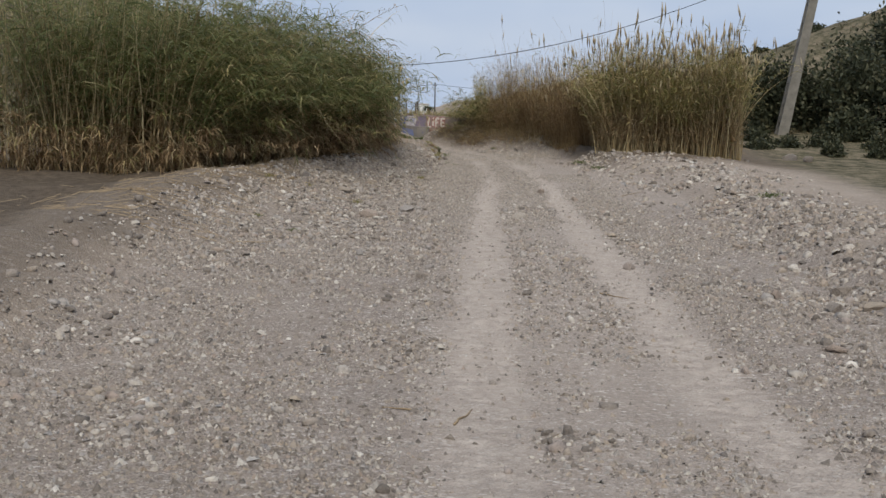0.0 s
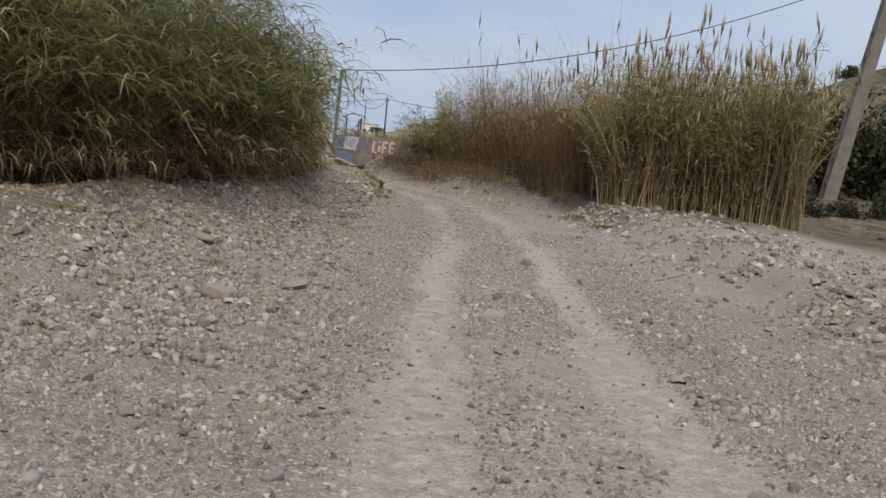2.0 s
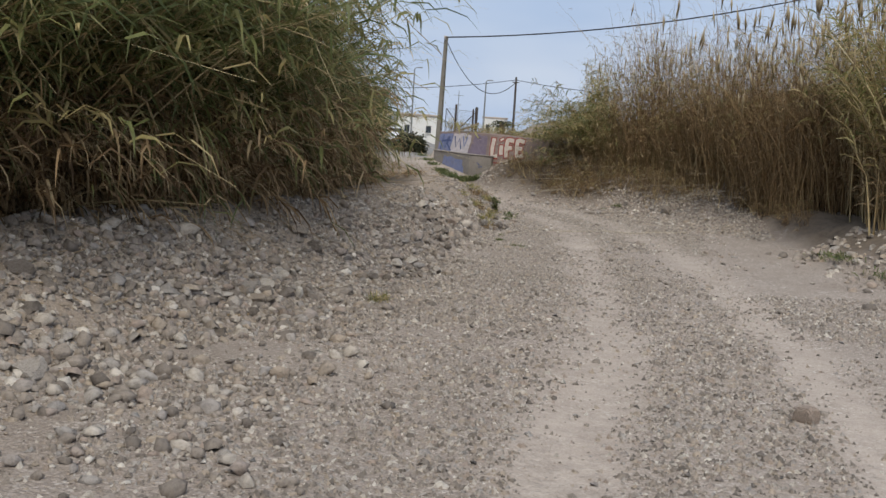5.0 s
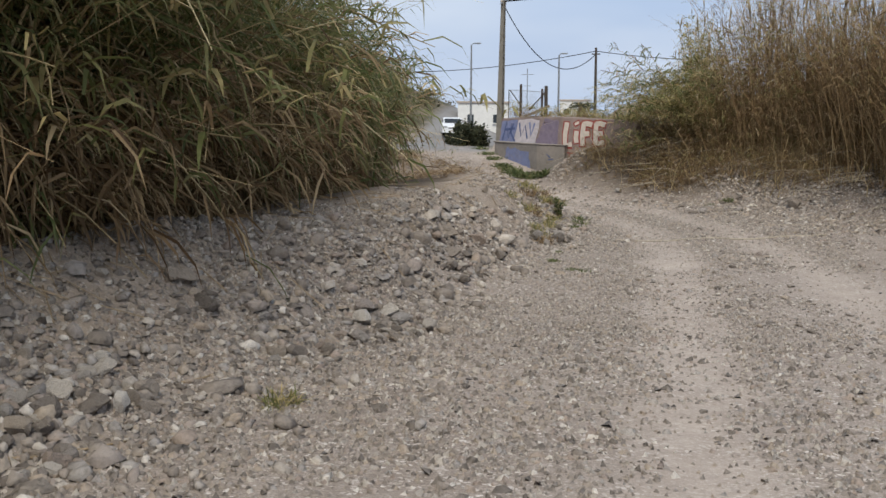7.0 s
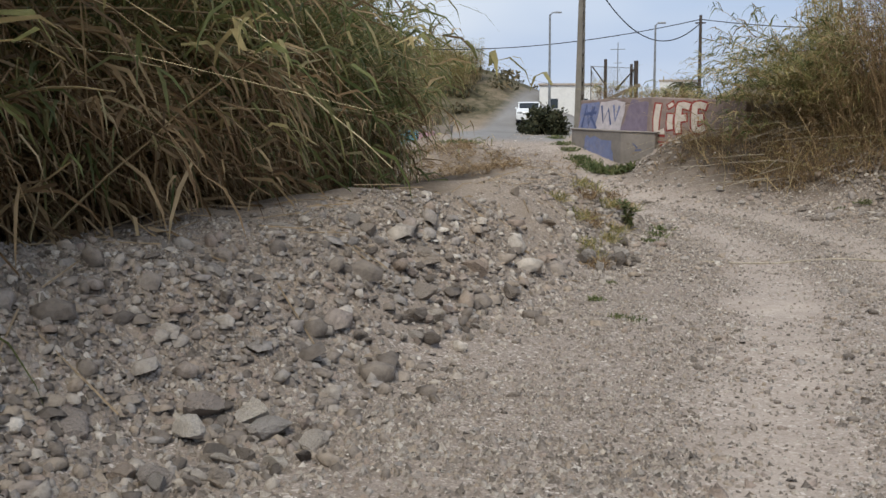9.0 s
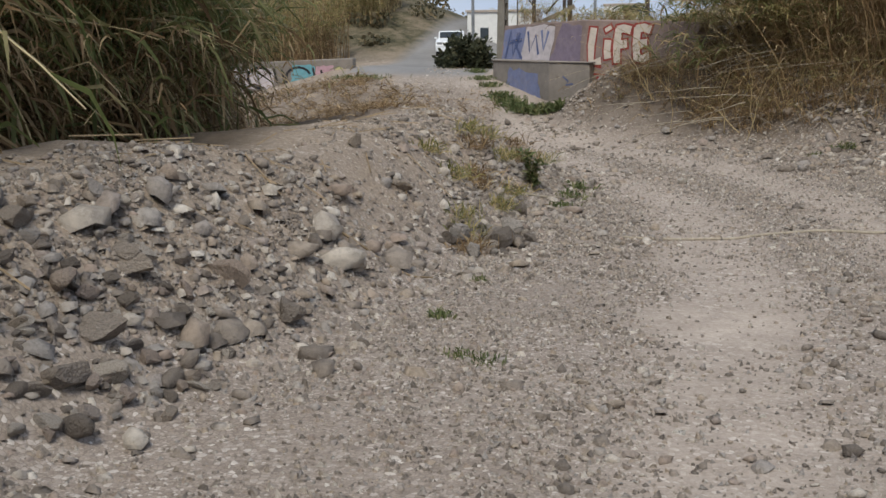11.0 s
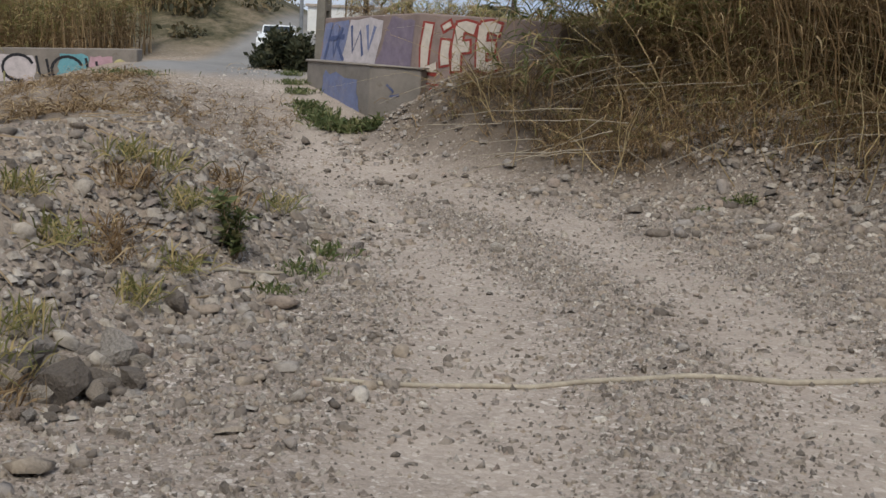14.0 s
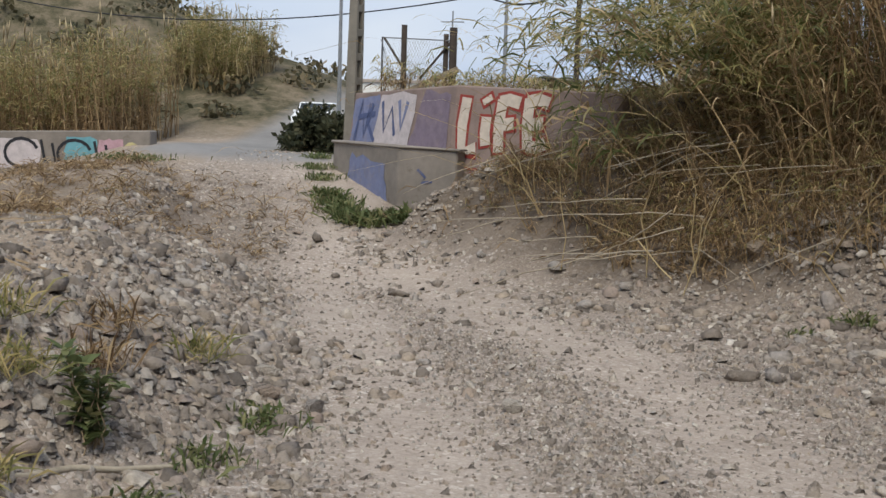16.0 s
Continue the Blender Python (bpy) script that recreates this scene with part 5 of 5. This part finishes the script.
def stalk_weed(x, y, h, seed, label):
    rr = np.random.default_rng(seed)
    k = 9
    b = np.repeat(np.array([[x, y, float(z_at(x, y)) - 0.02]]), k, 0) + np.concatenate([rr.normal(0, 0.06, (k, 2)), np.zeros((k, 1))], 1)
    ob = reed_bed("tall_weed", b, h * rr.uniform(0.6, 1.05, k), rr.normal(0, 0.2, (k, 2)), rr, leaves=34, leaf_len=(0.05, 0.12), leaf_w=0.03, droop=0.2, mats=(TWIG, WEED, WEED, PLUME), thick=0.006, dry_below=0.0, first_leaf=0.1)
    return tagged(ob, label, "weed", "weeds")


stalk_weed(-0.36, 77.0, 0.5, 1, "upright dark green weed on the gravel ridge")
for k, (x, y, n, size, sp) in enumerate(((0.13, 71.3, 60, 0.13, 0.06), (0.75, 70.2, 50, 0.10, 0.07), (0.55, 70.3, 40, 0.10, 0.06), (0.1, 72.6, 30, 0.10, 0.05), (-5.3, 41.5, 60, 0.30, 0.12),
                                         (13.7, 49.7, 90, 0.34, 0.25), (-0.1, 78.2, 90, 0.2, 0.16), (-0.05, 77.4, 90, 0.18, 0.14), (0.0, 76.8, 60, 0.16, 0.1), (-2.75, 86.75, 140, 0.3, 0.16), (-2.4, 86.35, 140, 0.36, 0.16), (-2.15, 86.2, 90, 0.3, 0.12),
                                         (-3.15, 87.3, 120, 0.26, 0.16), (-3.5, 88.0, 90, 0.22, 0.15), (-6.3, 87.6, 160, 0.2, 0.35), (3.4, 82.6, 60, 0.2, 0.12), (2.9, 82.4, 40, 0.16, 0.1), (-7.0, 44.0, 40, 0.25, 0.1), (9.2, 69.5, 120, 0.3, 0.5), (8.4, 71.5, 120, 0.3, 0.4), (-4.2, 89.6, 90, 0.2, 0.15), (-1.9, 86.35, 120, 0.34, 0.14), (-1.6, 86.3, 100, 0.4, 0.12), (-2.55, 86.55, 120, 0.26, 0.2), (-2.95, 87.0, 120, 0.24, 0.18), (-3.8, 88.6, 100, 0.2, 0.2))):
    weed(x, y, n * 2, size * 0.75, sp * 0.8, 3.0, 100 + k, "small green weed growing in the gravel", blade=0.13)
for k, (x, y) in enumerate(((-0.85, 76.2), (-0.9, 75.5), (-1.0, 77.2), (-0.75, 75.9), (-0.6, 74.6), (-6.0, 52.0), (-6.6, 51.0), (-3.7, 50.5), (-7.4, 50.0), (-0.3, 73.9), (-0.45, 74.2), (-1.2, 61.5), (-0.95, 76.6), (-0.7, 76.9), (-0.5, 76.3), (-0.65, 77.5), (-1.1, 76.9), (-0.45, 75.7), (-0.8, 77.9), (-0.55, 78.4), (-1.3, 75.8))):
    weed(x, y, 130, 0.26, 0.10, 2.6, 200 + k, "tuft of dry yellow grass on the gravel ridge", LEAF_PALE if k % 3 else LEAF_DRY, "dry_grass", 0.045)


# ---- stones ----
def lump(seed, level, open_below=False):
    """A broken stone: a ball cut by a few random planes, a little uneven."""
    bm = bmesh.new()
    bmesh.ops.create_icosphere(bm, subdivisions=level, radius=1)
    rr = random.Random(seed)
    off = Vector((rr.uniform(0, 50), rr.uniform(0, 50), rr.uniform(0, 50)))
    cuts = [(Vector((rr.gauss(0, 1), rr.gauss(0, 1), rr.gauss(0, 1))).normalized(), rr.uniform(0.35, 0.75)) for _ in range(7)]
    long, tall = rr.uniform(0.65, 0.9), rr.uniform(0.5, 0.75)
    for v in bm.verts:
        p = v.co.copy()
        for nrm, lim in cuts:
            over = p.dot(nrm) - lim
            if over > 0:
                p -= nrm * over * 0.95
        p *= 1.15 + 0.25 * noise.noise(p * 1.3 + off)
        v.co = Vector((p.x, p.y * long, p.z * tall))
    if open_below:
        bmesh.ops.delete(bm, geom=[f for f in bm.faces if f.calc_center_median().z < -0.28], context="FACES")
    return bm


def chip(seed):
    """A broken chip of stone: an uneven stump of three or four sides."""
    rr = random.Random(seed)
    low, top, sides = [], [], 3 + seed % 2
    for k in range(sides):
        a = (k + rr.uniform(-0.3, 0.3)) * 2 * math.pi / sides
        q = rr.uniform(0.75, 1.15)
        low.append((q * math.cos(a), q * math.sin(a) * 0.8, -0.45))
        q *= rr.uniform(0.35, 0.8)
        top.append((q * math.cos(a + 0.2), q * math.sin(a + 0.2) * 0.8, rr.uniform(0.1, 0.42)))
    f = [(sides, sides + k, sides + k + 1) for k in range(1, sides - 1)]
    for k in range(sides):
        j = (k + 1) % sides
        f += [(k, j, sides + j), (k, sides + j, sides + k)]
    return np.array(low + top), np.array(f)


def grain(seed):
    """A single grain of gravel: a crooked three-sided pyramid half sunk in the soil."""
    rr = random.Random(seed)
    foot = [(math.cos(a) * q, math.sin(a) * q * 0.85, -0.3) for a, q in ((k * 2.094 + rr.uniform(-0.4, 0.4), rr.uniform(0.8, 1.2)) for k in range(3))]
    return np.array(foot + [(rr.uniform(-0.35, 0.35), rr.uniform(-0.35, 0.35), rr.uniform(0.5, 0.9))]), np.array([(0, 1, 3), (1, 2, 3), (2, 0, 3)])


def pebble_field(name, x, y, size, seed, level, label, sink=0.25):
    """Loose stones joined to one sheet of gravel; each is a small cut lump lying on the ground."""
    r = np.random.default_rng(seed)
    shapes = []
    for k in range(8):
        if level <= 0:
            shapes.append(chip(seed * 10 + k) if level == 0 else grain(seed * 10 + k))
            continue
        bm = lump(seed * 10 + k, level, True)
        bm.verts.ensure_lookup_table()
        shapes.append((np.array([v.co[:] for v in bm.verts]), np.array([[v.index for v in f.verts] for f in bm.faces])))
        bm.free()
    which = r.integers(0, 8, len(x))
    z = z_at(x, y)
    V, F, count = [], [], 0
    for k, (sv, sf) in enumerate(shapes):
        q = np.where(which == k)[0]
        if not len(q):
            continue
        a, e = r.uniform(0, 6.283, len(q)), r.normal(0, 0.35, len(q))
        ca, sa, ce, se = np.cos(a), np.sin(a), np.cos(e), np.sin(e)
        rot = np.stack([np.stack([ca, -sa * ce, sa * se], -1), np.stack([sa, ca * ce, -ca * se], -1), np.stack([0 * a, se, ce], -1)], 1)
        st = sv[None] * (size[q][:, None, None] * r.uniform(0.7, 1.3, (len(q), 1, 3)))
        pv = np.einsum("nij,nkj->nki", rot, st) + np.stack([x[q], y[q], z[q] + size[q] * (0.55 - sink * 1.4)], -1)[:, None]
        V.append(pv.reshape(-1, 3))
        F.append((sf[None] + (count + np.arange(len(q)) * len(sv))[:, None, None]).reshape(-1, 3))
        count += len(q) * len(sv)
    V, F = np.concatenate(V).astype(np.float32), np.concatenate(F).astype(np.int32)
    me = bpy.data.meshes.new(name)
    me.vertices.add(len(V)); me.vertices.foreach_set("co", V.ravel())
    me.loops.add(F.size); me.loops.foreach_set("vertex_index", F.ravel())
    me.polygons.add(len(F)); me.polygons.foreach_set("loop_start", np.arange(0, F.size, 3, dtype=np.int32)); me.polygons.foreach_set("loop_total", np.full(len(F), 3, dtype=np.int32))
    me.materials.append(PEBBLE)
    me.update(calc_edges=True)
    ob = new(name, me)
    return tagged(ob, label, "gravel", kind="stuff")


def sow(n, x0, x1, y0, y1, seed, want):
    """Places in a stretch of the plan, thinned by want(dust, earth, s, d)."""
    r = np.random.default_rng(seed)
    x, y = r.uniform(x0, x1, n), r.uniform(y0, y1, n)
    z, dust, earth, litter, scrub, s, d = land(x, y)
    patch = 0.5 + 0.5 * lattice_noise(x + 70, y, 1.9) + 0.25 * lattice_noise(x, y + 11, 0.6)
    ok = r.random(n) < want(dust, earth, s, d) * np.clip(patch * 1.5 + 0.45 * lattice_noise(x, y + 40, 5.5), 0.08, 1.3)
    return x[ok], y[ok], r


def loose_bed(dust, earth, s, d):
    return np.clip(1.0 - 1.15 * dust, 0.06, 1) * (s < 1.35) * (d < 2.6)


def heaps(dust, earth, s, d):
    return np.clip(np.exp(-((s - 0.42) / 0.42) ** 2) + np.exp(-((d - 1.0) / 1.3) ** 2) + 0.6 * np.exp(-((d - 3.0) / 3.0) ** 2), 0, 1) * (1 - dust)


def lognorm(r, n, mid, spread_s, lo, hi):
    return np.clip(mid * np.exp(r.normal(0, spread_s, n)), lo, hi)


x, y, r = sow(52000, -4.5, 5.5, 63, 87, 301, loose_bed)
pebble_field("fine_gravel", x, y, lognorm(r, len(x), 0.016, 0.5, 0.007, 0.05), 3, 0, "fine grey and pinkish gravel on the riverbed")
x, y, r = sow(22000, -7, 9, 46, 64, 305, loose_bed)
pebble_field("medium_gravel", x, y, lognorm(r, len(x), 0.034, 0.45, 0.015, 0.09), 7, 0, "grey-brown gravel on the riverbed")
x, y, r = sow(24000, -10, 15, 12, 50, 302, loose_bed)
pebble_field("coarse_gravel", x, y, lognorm(r, len(x), 0.042, 0.45, 0.02, 0.13), 4, 0, "coarse grey-brown gravel on the riverbed")


def gritty(dust, earth, s, d):
    return np.clip(1.0 - 1.15 * dust, 0.05, 1) * (s < 1.2) * (d < 1.5)


for count, x0, x1, y0, y1, mid, seed in ((215000, -4.0, 5.2, 65, 84, 0.0125, 21), (26000, -5.5, 1.0, 84, 91, 0.014, 24), (105000, -6.5, 8, 44, 66, 0.024, 22), (85000, -9, 12, 11, 45, 0.036, 23)):
    x, y, r = sow(count, x0, x1, y0, y1, 300 + seed, gritty)
    pebble_field("grit", x, y, lognorm(r, len(x), mid, 0.4, mid * 0.5, mid * 2.5), seed, -1, "sharp small grit covering the riverbed", 0.2)
x, y, r = sow(42000, -7, 6, 57, 86, 303, heaps)
pebble_field("ridge_stones", x, y, lognorm(r, len(x), 0.038, 0.5, 0.015, 0.11), 5, 1, "loose stones heaped along the gravel ridge", 0.2)
for count, x0, x1, y0, y1, mid, seed in ((90000, -6, 1, 57, 84, 0.03, 31), (60000, -2.5, 7.5, 76, 87, 0.03, 32)):
    x, y, r = sow(count, x0, x1, y0, y1, 300 + seed, heaps)
    pebble_field("ridge_rubble", x, y, lognorm(r, len(x), mid, 0.45, mid * 0.4, mid * 2.6), seed, 0, "small broken stones strewn over ridge and bank", 0.15)
x, y, r = sow(17000, -13, 19, 18, 73, 304, heaps)
pebble_field("bank_stones", x, y, lognorm(r, len(x), 0.075, 0.5, 0.03, 0.2), 6, 1, "loose grey stones along both banks", 0.2)

x, y, r = sow(17000, -10, -1, 40, 60, 306, heaps)
pebble_field("slope_stones", x, y, lognorm(r, len(x), 0.06, 0.5, 0.025, 0.17), 8, 0, "loose grey-brown stones on the gravel slope", 0.2)
x, y, r = sow(15000, 7.5, 18, 30, 74, 307, heaps)
pebble_field("rubble", x, y, lognorm(r, len(x), 0.09, 0.5, 0.035, 0.26), 9, 0, "loose pale rubble along the bank", 0.2)

x, y, r = sow(9000, -6.5, 0.2, 40, 61, 308, loose_bed)
ok = r.random(len(x)) < ease((0.3 - x) / 4.5)
x, y = x[ok], y[ok]
pebble_field("scattered_stones", x, y, lognorm(r, len(x), 0.06, 0.45, 0.03, 0.16), 12, 1, "loose grey-brown stones scattered beside the track", 0.2)

# patches where the wheels have thrown coarser stones together
for name, count, x0, x1, y0, y1, mid, seed in (("coarse_stones", 26000, -8, 11, 14, 50, 0.058, 13), ("track_stones", 24000, -2.5, 6, 62, 86, 0.026, 14)):
    x, y, r = sow(count, x0, x1, y0, y1, 300 + seed, loose_bed)
    ok = r.random(len(x)) < np.clip((lattice_noise(x + 5, y * 0.6, 1.5) - 0.12) * 3.5, 0.02, 1)
    x, y = x[ok], y[ok]
    pebble_field(name, x, y, lognorm(r, len(x), mid, 0.45, mid * 0.5, mid * 3), seed, 1, "patches of coarser grey stones between the tracks", 0.22)

# the larger stones, each by itself
SHAPES = []
for k in range(8):
    bm = lump(900 + k, 2)
    me = bpy.data.meshes.new("stone")
    bm.to_mesh(me); bm.free()
    me.polygons.foreach_set("use_smooth", np.full(len(me.polygons), k == 0))
    me.materials.append(STONE)
    SHAPES.append(me)
rs = random.Random(77)


def stone(x, y, size, sink=0.3):
    ob = new("stone", rs.choice(SHAPES))
    ob.parent = ground
    ob.location = (x, y, float(z_at(x, y)) + size * (0.58 - sink))
    ob.rotation_euler = (rs.uniform(-0.3, 0.3), rs.uniform(-0.3, 0.3), rs.uniform(0, 6.28))
    ob.scale = (size * rs.uniform(0.8, 1.25), size * rs.uniform(0.75, 1.15), size * rs.uniform(0.95, 1.45))


for x, y, size in ((-0.63, 70.46, 0.15), (-1.0, 70.3, 0.13), (-1.95, 69.3, 0.12), (-1.5, 74.1, 0.11), (-1.0, 74.0, 0.1), (-0.14, 74.2, 0.12), (0.0, 74.4, 0.10), (4.9, 81.6, 0.26), (2.5, 83.9, 0.13), (1.2, 79.1, 0.08), (3.6, 73.3, 0.08),
                   (-3.1, 63.5, 0.2), (-4.5, 53.1, 0.30), (-6.3, 53.15, 0.36), (-2.9, 46.0, 0.36), (-1.5, 48.1, 0.32), (3.0, 46.6, 0.26), (-2.72, 63.4, 0.16), (-2.0, 64.6, 0.15), (-5.2, 57.0, 0.2), (22.0, 76.0, 0.5), (23.0, 75.0, 0.4),
                   (9.9, 29.5, 0.26), (10.8, 31.5, 0.34), (11.0, 29.6, 0.3), (-8.8, 31.0, 0.2), (8.6, 25.2, 0.2), (5.65, 35.4, 0.2), (2.28, 31.0, 0.14), (-0.6, 33.1, 0.18), (-0.5, 79.3, 0.10), (0.1, 78.7, 0.09), (2.0, 83.2, 0.11), (3.06, 82.0, 0.08)):
    stone(x, y, size)
for cx, cy, rad, count, mid in ((-1.25, 69.1, 0.85, 140, 0.045), (-2.7, 60.1, 1.0, 75, 0.078), (-0.25, 74.3, 0.5, 36, 0.055), (-1.1, 65.0, 0.6, 30, 0.07), (-1.9, 63.4, 0.7, 14, 0.07)):
    for k in range(count):
        a, q = rs.uniform(0, 6.283), rad * math.sqrt(rs.random())
        stone(cx + q * math.cos(a) * 0.8, cy + q * math.sin(a) * 1.3, min(0.15, mid * math.exp(rs.gauss(0.1, 0.42))), rs.uniform(0.0, 0.3))
xs, ys, r = sow(900, -5, 5, 58, 84, 401, heaps)
for x, y in list(zip(xs, ys))[:55]:
    stone(x, y, min(0.15, 0.055 * math.exp(rs.gauss(0.15, 0.45))))
xs, ys, r = sow(700, -9, 16, 24, 58, 402, lambda dust, earth, s, d: 0.35 * loose_bed(dust, earth, s, d) + heaps(dust, earth, s, d))
for x, y in list(zip(xs, ys))[:45]:
    stone(x, y, min(0.26, 0.12 * math.exp(rs.gauss(0.1, 0.4))))
